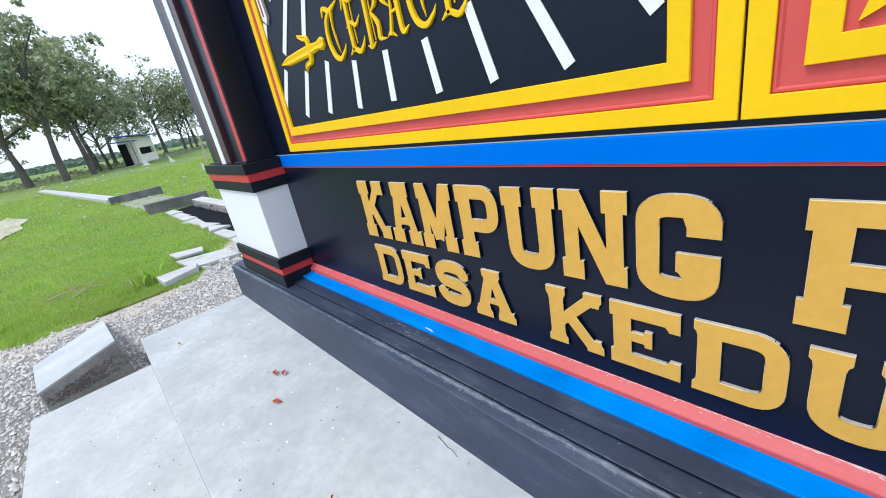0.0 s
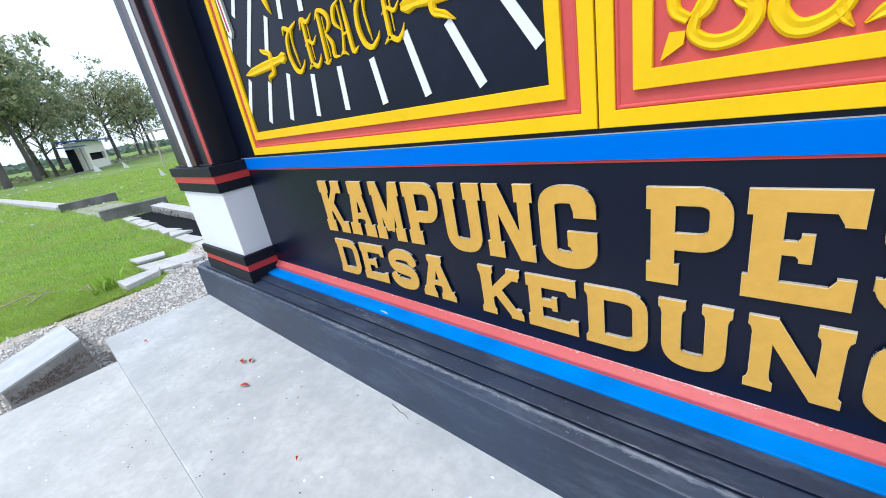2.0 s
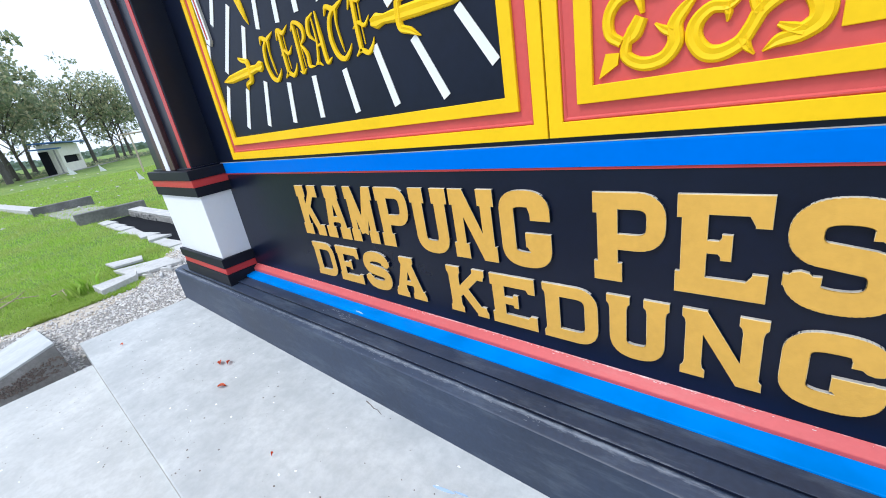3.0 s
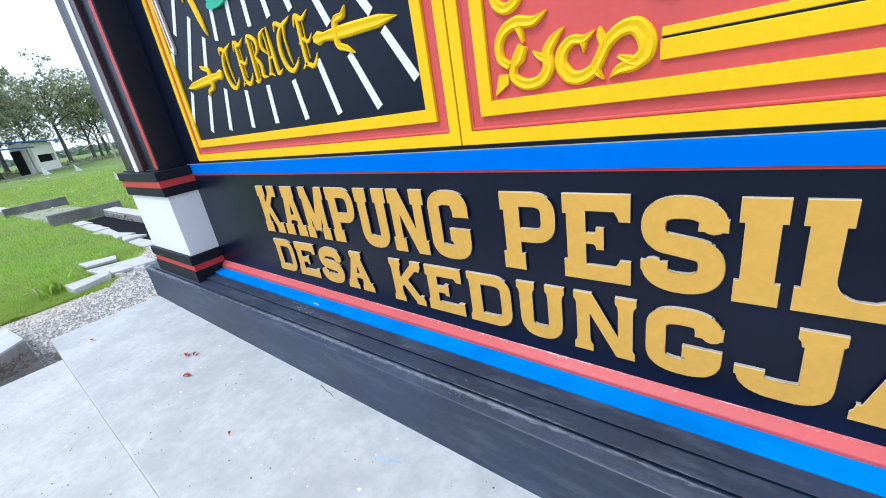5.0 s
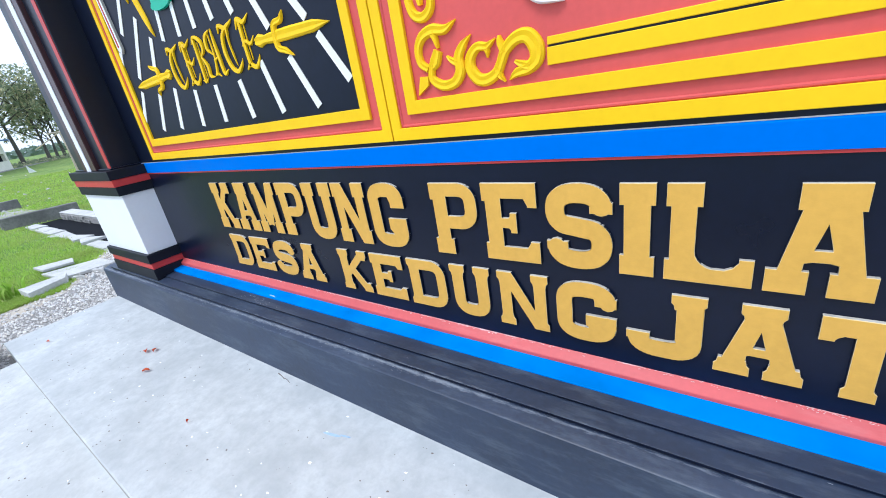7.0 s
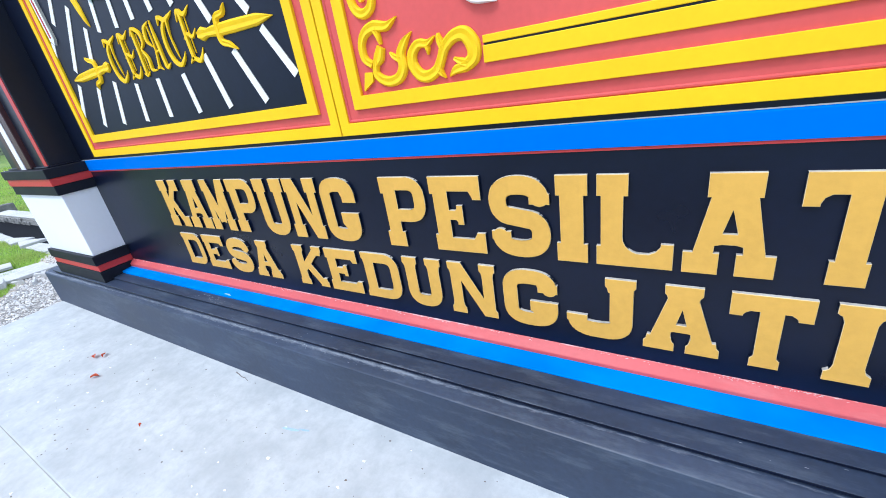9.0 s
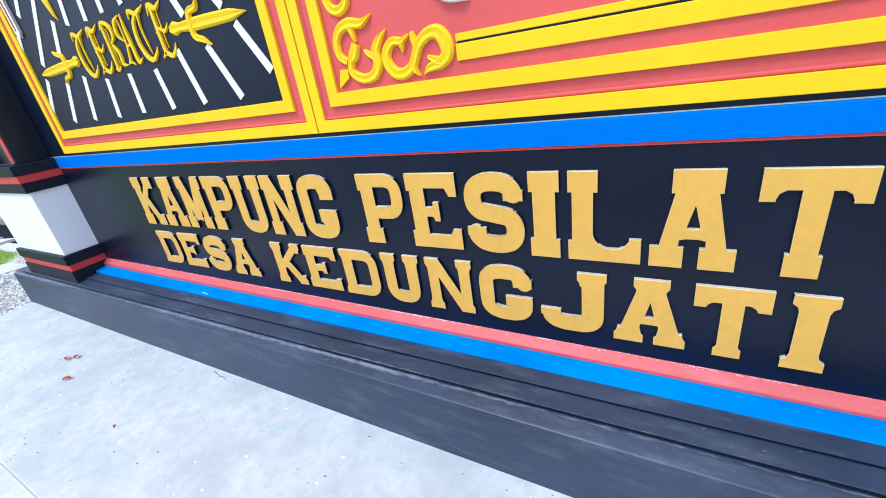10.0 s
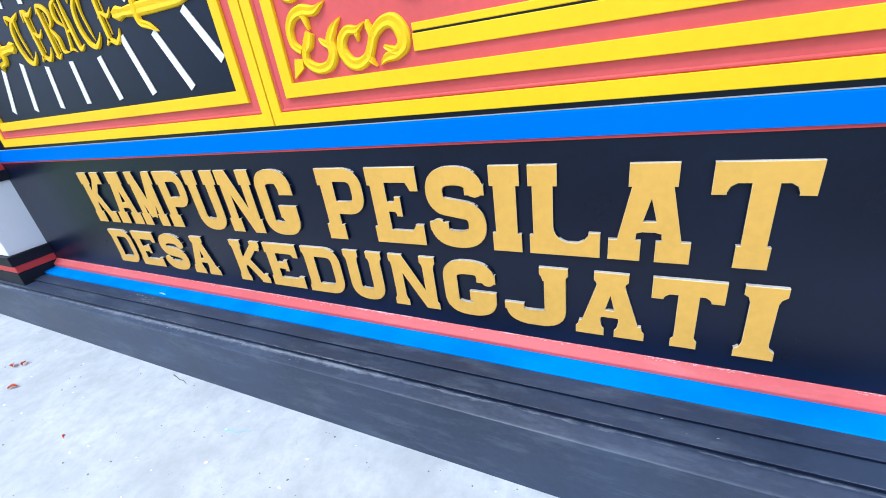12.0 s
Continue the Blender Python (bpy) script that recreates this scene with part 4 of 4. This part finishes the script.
while x < -4.6:
    l, e = drng.uniform(0.5, 1.1), drng.uniform(-0.08, 0.08)
    c = [(x, 0.42 + e), (x + l - 0.04, 0.44 - e * 0.6), (x + l - 0.06, 0.68 + e), (x + 0.03, 0.62 - e * 0.5)]
    z = GZ + 0.03 + drng.uniform(-0.015, 0.02)
    part("drain_rim", solid([(p, q, z + 0.01 * (k % 2)) for k, (p, q) in enumerate(c)], [(p, q, GZ - 0.1) for p, q in c], 0.008), PALE_STONE, drain)
    x += l
part("drain_wall", solid([(-10.3, 1.10, GZ + 0.17), (-4.4, 1.20, GZ + 0.15), (-4.4, 1.46, GZ + 0.15), (-10.3, 1.38, GZ + 0.17)], [(-10.3, 1.12, GZ + 0.11), (-4.4, 1.22, GZ + 0.09), (-4.4, 1.46, GZ - 0.1), (-10.3, 1.38, GZ - 0.1)], 0.01), PALE_STONE, drain)
for k in range(34):
    a = drng.uniform(-10.2, -4.5)
    w, h, z = drng.uniform(0.06, 0.14), drng.uniform(0.03, 0.05), GZ + drng.choice((0.035, 0.085))
    y = 1.105 + 0.017 * (a + 10.3)
    c = [(a - w, y - 0.02), (a + w, y - 0.03), (a + w * 0.9, y + 0.06), (a - w * 0.9, y + 0.06)]
    part("stone", solid([(p, q, z + h) for p, q in c], [(p, q, z - h) for p, q in c], 0.006), ROUGH_CONCRETE, drain)
part("drain_face", solid([(-10.3, 1.10, GZ + 0.112), (-4.4, 1.20, GZ + 0.092), (-4.4, 1.25, GZ + 0.092), (-10.3, 1.15, GZ + 0.112)], [(-10.3, 1.10, GZ - 0.1), (-4.4, 1.20, GZ - 0.1), (-4.4, 1.25, GZ - 0.1), (-10.3, 1.15, GZ - 0.1)], 0.0), ROUGH_CONCRETE, drain)
# black sheet at ground level, painting in the drain's shaded depth
part("drain_shade", solid([(-10.4, 0.59, GZ + 0.006), (-4.4, 0.69, GZ + 0.006), (-4.4, 1.2, GZ + 0.006), (-10.4, 1.1, GZ + 0.006)], [(-10.4, 0.59, GZ - 0.1), (-4.4, 0.69, GZ - 0.1), (-4.4, 1.2, GZ - 0.1), (-10.4, 1.1, GZ - 0.1)], 0.0), DARK, drain)


def kerb(p, q, w, h, material, label):
    a, b = Vector(p), Vector(q)
    n = Vector((-(b - a).y, (b - a).x)).normalized() * w / 2
    c = [a - n, b - n, b + n, a + n]
    ob = part("kerb", solid([(v.x, v.y, GZ + h) for v in c], [(v.x, v.y, GZ - 0.1) for v in c], 0.01), material)
    return tagged(ob, label, "kerb", kind="structure")


kerb((-17.4, 0.02), (-44.0, -2.5), 0.45, 0.14, PALE_STONE, "pale cement kerb across the lawn")
kerb((-58.0, 3.0), (-95.0, 21.0), 0.30, 0.12, MID_STONE, "far pale kerb along the field")


# ---- flags and goal on the field ----
def flag(x, y, h, w):
    f = empty("corner_flag", (x, y, GZ))
    tagged(f, "small white triangular flag on a low stick", "flag", "white flags on the field")
    bm = bmesh.new()
    bmesh.ops.create_cone(bm, cap_ends=True, segments=6, radius1=0.012, radius2=0.010, depth=h, matrix=Matrix.Translation((0, 0, h / 2)))
    stick = part("stick", bm, BAMBOO, f)
    bm = bmesh.new()
    pts = [(0, 0.0, h), (0.012, -0.01, 0.04), (0.03, w, 0.02), (0.02, w * 0.45, h * 0.5)]
    v = [bm.verts.new(p) for p in pts] + [bm.verts.new((p[0] - 0.008, p[1], p[2])) for p in pts]
    bm.faces.new(v[:4]); bm.faces.new(v[4:][::-1])
    for i in range(4):
        bm.faces.new((v[i], v[4 + i], v[4 + (i + 1) % 4], v[(i + 1) % 4]))
    bmesh.ops.recalc_face_normals(bm, faces=bm.faces[:])
    part("cloth", bm, FLAG, stick, "white triangular cloth")


flag(-54.3, 6.0, 0.95, 0.65)
flag(-47.2, 7.3, 0.75, 0.5)
flag(-23.2, 4.5, 0.50, 0.26)


def tube(points, radius, sides=7, r2=None, bm=None):
    bm = bm or bmesh.new()
    n = len(points)
    r2 = radius if r2 is None else r2
    rings = []
    for i, p in enumerate(points):
        p = Vector(p)
        d = (Vector(points[min(i + 1, n - 1)]) - Vector(points[max(i - 1, 0)])).normalized()
        u = d.orthogonal().normalized()
        w = d.cross(u)
        r = radius + (r2 - radius) * i / (n - 1)
        rings.append([bm.verts.new(p + (u * math.cos(k * 2 * math.pi / sides) + w * math.sin(k * 2 * math.pi / sides)) * r) for k in range(sides)])
    for a, b in zip(rings, rings[1:]):
        for k in range(sides):
            bm.faces.new((a[k], a[(k + 1) % sides], b[(k + 1) % sides], b[k]))
    bm.faces.new(rings[0][::-1]); bm.faces.new(rings[-1])
    return bm


goal = empty("football_goal", (0, 0, 0))
tagged(goal, "pale bamboo football goal on the field", "goal")
part("post", tube([(-30.2, 6.5, GZ), (-30.2, 6.55, 1.2), (-30.25, 6.55, 2.34)], 0.055), BAMBOO, goal)
part("post", tube([(-33.5, 13.2, GZ), (-33.5, 13.2, 2.34)], 0.055), BAMBOO, goal)
part("crossbar", tube([(-30.0, 5.9, 2.30), (-31.8, 9.8, 2.38), (-33.7, 13.6, 2.34)], 0.05), BAMBOO, goal)
part("stay", tube([(-30.2, 6.5, 2.3), (-31.2, 5.3, 1.55)], 0.03), BAMBOO, goal)

# ---- low house behind the field ----
house = empty("house")
tagged(house, "low cream house with a dark blue sheet roof", "house")
A, B = Vector((-67.0, 7.6, 0)), Vector((-75.9, 11.0, 0))
u = (B - A).normalized()
n = Vector((-u.y, u.x, 0))
n = n if n.x < 0 else -n


def hp(a, d, z):
    p = A + u * a + n * d
    return (p.x, p.y, z)


L = (B - A).length
def hbox(name, a0, a1, d0, d1, z0, z1, material, label=""):
    return part(name, solid([hp(a0, d0, z1), hp(a1, d0, z1), hp(a1, d1, z1), hp(a0, d1, z1)], [hp(a0, d0, z0), hp(a1, d0, z0), hp(a1, d1, z0), hp(a0, d1, z0)], 0.0), material, house, label)


hbox("wall", 0, L, 0, 1.9, GZ, 1.05, CREAM)
hbox("wall", 0, 1.2, 0, 1.9, 1.05, 1.95, CREAM)
hbox("wall", L - 1.0, L, 0, 1.9, 1.05, 1.95, CREAM)
hbox("wall", 0, L, 0, 1.9, 1.95, 3.45, CREAM)
# solid black boxes in place of the shade inside hatch and porch
hbox("opening", 1.2, L - 1.0, 0.35, 1.7, 1.05, 1.95, DARK, "black box in the serving hatch, painting in its unlit inside")
hbox("porch_shade", -0.7, -0.02, 1.0, 1.75, GZ, 2.7, DARK, "black block at the porch end, painting in its shade")
hbox("porch_post", -0.95, -0.82, 0.1, 0.25, GZ, 2.75, MID_STONE)


def roof_sheet(a0, a1, d0, z0, d1, z1, thick=0.16):
    return part("roof", solid([hp(a0, d0, z0), hp(a1, d0, z0), hp(a1, d1, z1), hp(a0, d1, z1)], [hp(a0, d0, z0 - thick), hp(a1, d0, z0 - thick), hp(a1, d1, z1 - thick), hp(a0, d1, z1 - thick)], 0.0), ROOF_BLUE, house)


roof_sheet(-0.9, L + 1.1, -0.8, 3.62, 2.3, 3.85)
roof_sheet(-1.5, -0.85, -0.6, 2.95, 2.3, 3.15)


# ---- trees ----
def tree(seed, height, spread, bare, leaves=2600):
    r = random.Random(seed)
    t = empty("tree")
    tagged(t, "tall broad-leaved tree with an open crown", "tree", "row of trees behind the field")
    bm = bmesh.new()
    lean = r.uniform(-0.6, 0.6)
    fork = height * bare
    trunk = [(0, 0, -0.3), (0.1 * lean, 0.15 * lean, fork * 0.5), (0.2 * lean, 0.5 * lean, fork), (0.1, lean, height * 0.72)]
    tube(trunk, height * 0.021, 8, height * 0.006, bm)
    ends = []
    for k in range(11):
        a = k * 2.4 + r.uniform(-0.4, 0.4)
        z0 = fork * r.uniform(0.85, 1.0) + (height * 0.6 - fork) * (k / 11)
        reach = spread * r.uniform(0.55, 1.0) * (1.05 - 0.35 * k / 11)
        rise = height * r.uniform(0.12, 0.30)
        p0 = (0.15 * lean, 0.5 * lean, z0)
        p1 = (reach * 0.5 * math.cos(a), reach * 0.5 * math.sin(a) + 0.5 * lean, z0 + rise * 0.65)
        p2 = (reach * math.cos(a), reach * math.sin(a) + 0.5 * lean, min(z0 + rise, height * 0.95))
        tube([p0, p1, p2], height * 0.008, 5, height * 0.002, bm)
        ends += [p1, p2, tuple((Vector(p1) + Vector(p2)) / 2)]
    ends += [(0, lean, height * 0.85), (0.5, lean, height * 0.92)]
    part("trunk", bm, BARK, t, "dark grey-brown trunk and limbs")
    clumps = []
    for e in ends:
        for _ in range(3):
            clumps.append((Vector(e) + Vector((r.gauss(0, 0.8), r.gauss(0, 0.8), r.gauss(0.15, 0.6))), r.uniform(0.35, 0.95)))
    lv, lf = [], []
    for _ in range(leaves):
        c, rad = r.choice(clumps)
        d = Vector((r.gauss(0, 1), r.gauss(0, 1), r.gauss(0, 0.75)))
        p = c + d.normalized() * rad * r.random() ** 0.5
        w, l = r.uniform(0.06, 0.14), r.uniform(0.12, 0.27)
        q = Euler((r.uniform(-1.3, 1.3), r.uniform(-1.3, 1.3), r.uniform(0, 6.28))).to_matrix()
        base = len(lv)
        for v in ((-l, 0, 0), (0, -w, 0.02), (l, 0, -0.04), (0, w, 0.02)):
            lv.append(tuple(p + q @ Vector(v)))
        lf.append((base, base + 1, base + 2, base + 3))
    scatter_mesh("crown", lv, lf, LEAVES, t)
    return t


kinds = [tree(1, 13.5, 5.6, 0.22, 4300), tree(2, 12.0, 4.8, 0.30, 3100), tree(3, 9.5, 3.9, 0.24, 1700), tree(4, 11.0, 4.2, 0.42, 1900)]
PLACES = ((0, -66, -3.9, 1.6), (1, -62, -0.6, 1.6), (0, -76, 3.4, 1.55), (3, -66, 2.2, 1.45), (1, -80, 5.9, 1.35), (2, -72, 4.4, 1.25), (2, -84, 9.4, 1.25), (0, -80, -7.6, 1.3), (3, -86, 14.0, 1.4),
          (2, -88, 17.5, 1.55), (3, -92, 20.5, 1.3), (2, -90, 19.0, 1.3), (1, -96, -14.0, 1.1), (2, -78, -7.8, 1.0), (3, -104, 30.0, 1.1))
used = set()
for k, x, y, s in PLACES:
    m = Matrix.Translation((x, y, GZ)) @ Matrix.Rotation(0.0 if k not in used else rng.uniform(0, 6.28), 4, "Z")
    if k in used:
        ob = copy_thing(kinds[k], m)
    else:
        ob = kinds[k]
        ob.matrix_basis = m
        used.add(k)
    ob.scale = (s, s, s)

# far tree line and hedge, small clumps on the horizon
lv, lf = [], []
for _ in range(9000):
    y = rng.uniform(-260, 330)
    x = -420 + rng.uniform(-30, 30)
    top = 4.5 + 3.2 * max(0, noise.noise((y * 0.03, 1.0, 0))) + 2.0 * noise.noise((y * 0.11, 4.0, 0))
    z = rng.uniform(-0.5, max(1.0, top))
    w = rng.uniform(0.8, 1.8)
    base = len(lv)
    a = rng.uniform(-0.6, 0.6)
    lv += [(x, y - w, z), (x + a, y, z - w * 0.6), (x, y + w, z), (x - a, y, z + w * 0.6)]
    lf.append((base, base + 1, base + 2, base + 3))
tagged(scatter_mesh("far_trees", lv, lf, FAR_GREEN), "hazy far line of trees", "trees", kind="stuff")
# undergrowth below the row of trees
lv, lf = [], []
for _ in range(2600):
    s = rng.random()
    x = -70 - 32 * s + rng.uniform(-6, 6)
    y = -12 + 44 * s + rng.uniform(-3, 3)
    z = GZ + abs(rng.gauss(0, 0.28))
    w = rng.uniform(0.10, 0.25)
    base = len(lv)
    lv += [(x, y - w, z), (x + 0.1, y, z - w * 0.6), (x, y + w, z), (x - 0.1, y, z + w)]
    lf.append((base, base + 1, base + 2, base + 3))
tagged(scatter_mesh("undergrowth", lv, lf, LEAVES), "low scrub below the trees", "scrub", kind="stuff")


# ---- small things on the slab ----
def dead_leaf(x, y, a, l, z=0.0):
    bm = bmesh.new()
    rows = []
    for i in range(5):
        s = i / 4
        w = l * 0.22 * math.sin(math.pi * min(0.97, s + 0.03)) + 0.001
        cz = z + 0.004 + 0.010 * math.sin(s * 2.6)
        rows.append([bm.verts.new((l * (s - 0.5), -w, cz + 0.008)), bm.verts.new((l * (s - 0.5), 0, cz)), bm.verts.new((l * (s - 0.5), w, cz + 0.010))])
    for p, q in zip(rows, rows[1:]):
        for k in range(2):
            bm.faces.new((p[k], q[k], q[k + 1], p[k + 1]))
    ext = bmesh.ops.solidify(bm, geom=bm.faces[:], thickness=0.0015)
    bmesh.ops.transform(bm, matrix=Matrix.Translation((x, y, 0)) @ Matrix.Rotation(a, 4, "Z"), verts=bm.verts[:])
    return tagged(part("dead_leaf", bm, DEAD_LEAF), "curled reddish dead leaf on the slab", "leaf", "dead leaves on the slab")


for x, y, a, l in ((-0.515, -0.605, -0.30, 0.058), (-0.462, -0.570, -0.62, 0.052), (-0.236, -0.709, 0.55, 0.056), (-1.60, -0.918, 0.3, 0.035), (0.55, -0.80, 2.2, 0.016)):
    dead_leaf(x, y, a, l)
sv, sf = [], []
for _ in range(480):
    x, y = rng.uniform(-2.1, 3.4), rng.uniform(-1.75, -0.34)
    if y < -1.1 and x < -1.5:
        continue
    z = 0.0 if y > STEP_Y - 0.0095 * x else -0.028
    r = rng.choice((0.0012, 0.0015, 0.002, 0.002, 0.003, 0.0045))
    base = len(sv)
    for k in range(5):
        aa = k * 1.2566 + rng.uniform(-0.3, 0.3)
        sv.append((x + r * 1.4 * math.cos(aa), y + r * math.sin(aa), z))
    sv.append((x, y, z + r * 0.7))
    sf += [(base + k, base + (k + 1) % 5, base + 5) for k in range(5)]
tagged(scatter_mesh("crumbs", sv, sf, DARK_SPECK), "dark crumbs and grit on the concrete slab", "grit", kind="stuff")
sv, sf = [], []
for _ in range(90):
    x, y = rng.uniform(-2.1, 3.4), rng.uniform(-1.75, -0.34)
    if y < -1.1 and x < -1.5:
        continue
    z = 0.001 if y > STEP_Y - 0.0095 * x else -0.027
    r = rng.uniform(0.002, 0.007)
    base = len(sv)
    for k in range(7):
        aa = k * 0.8976
        q = r * rng.uniform(0.5, 1.3)
        sv.append((x + q * 1.6 * math.cos(aa), y + q * math.sin(aa), z + 0.0008))
    sf.append(tuple(range(base, base + 7)))
tagged(scatter_mesh("paint_drips", sv, sf, WHITE), "white paint drips on the concrete slab", "paint drips", kind="stuff")
splash = part("paint_splash", relief([arc(0, 0, 0.05, 0.006, 0, 360, 10)[:-1], arc(0.07, 0.008, 0.03, 0.004, 0, 360, 8)[:-1]], 0.001, (0, 0, 0)), [SPLASH_BLUE, SPLASH_BLUE])
splash.matrix_world = Matrix.Translation((1.33, -0.505, 0.0015)) @ Matrix.Rotation(0.2, 4, "Z") @ Matrix.Rotation(radians(-90), 4, "X")
tagged(splash, "thin pale blue paint splash on the slab", "paint splash")

# dry twigs on the lawn
for x, y, a, l in ((-4.9, -1.55, 0.9, 0.55), (-4.7, -1.35, 1.5, 0.40), (-4.35, -1.0, 0.3, 0.35)):
    t = empty("dry_twig", (x, y, GZ))
    tagged(t, "bent dry twig lying on the grass", "twig", "dry twigs on the lawn")
    d = Vector((math.cos(a), math.sin(a), 0))
    e = Vector((-d.y, d.x, 0))
    part("stem", tube([d * -l * 0.5 + Vector((0, 0, 0.03)), Vector((0, 0, 0.09)) + e * 0.05, d * l * 0.5 + Vector((0, 0, 0.05))], 0.012, 5, 0.005), DRY_TWIG, t)
    part("side_shoot", tube([Vector((0, 0, 0.09)) + e * 0.05, d * l * 0.25 + e * 0.22 + Vector((0, 0, 0.12))], 0.009, 5, 0.003), DRY_TWIG, t)

# chips and scuffs where the paint has worn off the ledges
cv, cf, pv, pf = [], [], [], []
for _ in range(2000):
    x = 3.7 - 5.2 * rng.random() ** 1.35
    if noise.noise((x * 3.1, 0.0, 7.0)) < rng.uniform(-0.35, 0.30):
        continue
    where = rng.random()
    if where < 0.44:
        y = -0.268 - abs(rng.gauss(0, 0.009))
        z = 0.3034 + (y + 0.262) * 0.308
    elif where < 0.52:
        y = rng.uniform(-0.312, -0.268)
        z = 0.3034 + (y + 0.262) * 0.308
    elif where < 0.54:
        y, z = rng.uniform(-0.258, -0.199), 0.0
    elif where < 0.56:
        y, z = -0.1995 - abs(rng.gauss(0, 0.002)), 0.0
    else:
        y, z = -0.0135 - abs(rng.gauss(0, 0.0035)), 0.4035
    if z == 0.0:
        z = 0.326 + (y + 0.192) * 0.097 + 0.0004
    if where >= 0.56:
        z = 0.4072 - max(0.0, -y - 0.010) * 0.811 - 0.0055 * (x - 1.5)
    l, w = rng.uniform(0.0008, 0.007), rng.uniform(0.0004, 0.0012)
    vv, ff = (pv, pf) if where >= 0.56 else (cv, cf)
    w = w * 1.3 if where >= 0.56 else w
    base = len(vv)
    for k in range(6):
        aa = k * 1.0472
        q = rng.uniform(0.6, 1.2)
        vv.append((x + l * q * math.cos(aa), y + w * q * math.sin(aa), z + 0.0007))
    ff.append(tuple(range(base, base + 6)))
tagged(scatter_mesh("paint_chips", cv, cf, CHIP), "pale worn chips in the paint of the ledges", "paint chips", kind="stuff")
tagged(scatter_mesh("worn_pink_edge", pv, pf, PINK_CHIP), "pale worn flecks along the pink ledge", "paint chips", kind="stuff")

# a weed at the lawn's edge
weed = empty("weed", (-4.12, -0.80, GZ))
tagged(weed, "dark green weed tuft at the edge of the lawn", "weed")
wv, wf = [], []
for _ in range(46):
    a, h, x0, y0 = rng.uniform(0, 6.28), rng.uniform(0.10, 0.24), rng.gauss(0, 0.05), rng.gauss(0, 0.07)
    base = len(wv)
    dx, dy = math.cos(a) * h * 0.5, math.sin(a) * h * 0.5
    wv += [(x0 - 0.008, y0 - 0.008, 0), (x0 + 0.008, y0 + 0.008, 0), (x0 + dx * 0.4 + 0.014, y0 + dy * 0.4 + 0.01, h * 0.7), (x0 + dx, y0 + dy, h), (x0 + dx * 0.4 - 0.014, y0 + dy * 0.4 - 0.01, h * 0.7)]
    wf.append((base, base + 1, base + 2, base + 3, base + 4))
scatter_mesh("leaves", wv, wf, BLADES, weed)

# aggregate showing in the broken side of the ramp block
av, af = [], []
for _ in range(260):
    t = rng.random()
    y = -1.69 + 0.47 * t
    top = 0.03 + 0.135 * t
    z = -0.10 + (top - 0.035 + 0.10) * (0.25 + 0.6 * rng.random())
    x = -1.898 + 0.04 * (top - z) / (top + 0.17)
    r = rng.uniform(0.004, 0.013)
    base = len(av)
    for k in range(5):
        aa = k * 1.2566 + rng.uniform(-0.3, 0.3)
        av.append((x, y + r * math.cos(aa), z + r * 0.8 * math.sin(aa)))
    av.append((x + r * 0.6, y, z))
    af += [(base + k, base + (k + 1) % 5, base + 5) for k in range(5)]
tagged(scatter_mesh("exposed_aggregate", av, af, DARK_SPECK, block), "dark stones exposed in the broken side")

# pale litter and dry tufts on the far lawn
lv, lf = [], []
for _ in range(85):
    x = -14 - 43 * rng.random() ** 1.2
    y = rng.uniform(-0.10, 0.16) * abs(x) + rng.uniform(-1, 1)
    r = rng.uniform(0.015, 0.05) * (0.6 + abs(x) / 40)
    base = len(lv)
    for k in range(5):
        aa = k * 1.2566
        lv.append((x + r * math.cos(aa) * rng.uniform(0.6, 1.3), y + r * 1.5 * math.sin(aa) * rng.uniform(0.6, 1.3), GZ + 0.05))
    lv.append((x, y, GZ + 0.055 + r * 0.9))
    lf += [(base + k, base + (k + 1) % 5, base + 5) for k in range(5)]
tagged(scatter_mesh("field_litter", lv, lf, PALE_STONE), "pale scraps and stones scattered on the lawn", "litter", kind="stuff")

# scuffs of plaster on the ledges and a crack in the slab
sv, sf = [], []
for _ in range(30):
    x, y = rng.gauss(0.36, 0.11), rng.uniform(-0.186, -0.132)
    z = 0.343 + (y + 0.124) * 0.0714 + 0.0006
    l, w, a = rng.uniform(0.003, 0.018), rng.uniform(0.0006, 0.0018), rng.uniform(-0.5, 0.5)
    base = len(sv)
    for k in range(6):
        u, v = l * math.cos(k * 1.0472) * rng.uniform(0.6, 1.2), w * math.sin(k * 1.0472) * rng.uniform(0.6, 1.2)
        sv.append((x + u * math.cos(a) - v * math.sin(a), y + u * math.sin(a) + v * math.cos(a), z))
    sf.append(tuple(range(base, base + 6)))
tagged(scatter_mesh("plaster_scuffs", sv, sf, CHIP), "pale plaster scuffs on the black ledge", "scuffs", kind="stuff")
smear = part("paint_smear", relief([arc(0, 0, 0.026, 0.0035, 0, 360, 12)[:-1], arc(0.026, -0.004, 0.016, 0.0025, 0, 360, 8)[:-1]], 0.0012, (0, 0, 0)), [SPLASH_BLUE, SPLASH_BLUE])
smear.matrix_world = Matrix.Translation((0.45, -0.108, 0.3575)) @ Matrix.Rotation(radians(-83), 4, "X")
tagged(smear, "pale dried smear on the blue ledge", "paint smear")
crack = part("slab_crack", relief(stroke([(-0.075, 0.012), (-0.03, 0.004), (0.0, -0.004), (0.03, -0.002), (0.07, -0.014)], 0.005, 0.002), 0.0012, (0, 0, 0)), [DARK_SPECK, DARK_SPECK])
crack.matrix_world = Matrix.Translation((0.735, -0.345, 0.0008)) @ Matrix.Rotation(radians(-90), 4, "X")
tagged(crack, "short dark crack in the slab beside the plinth", "crack")
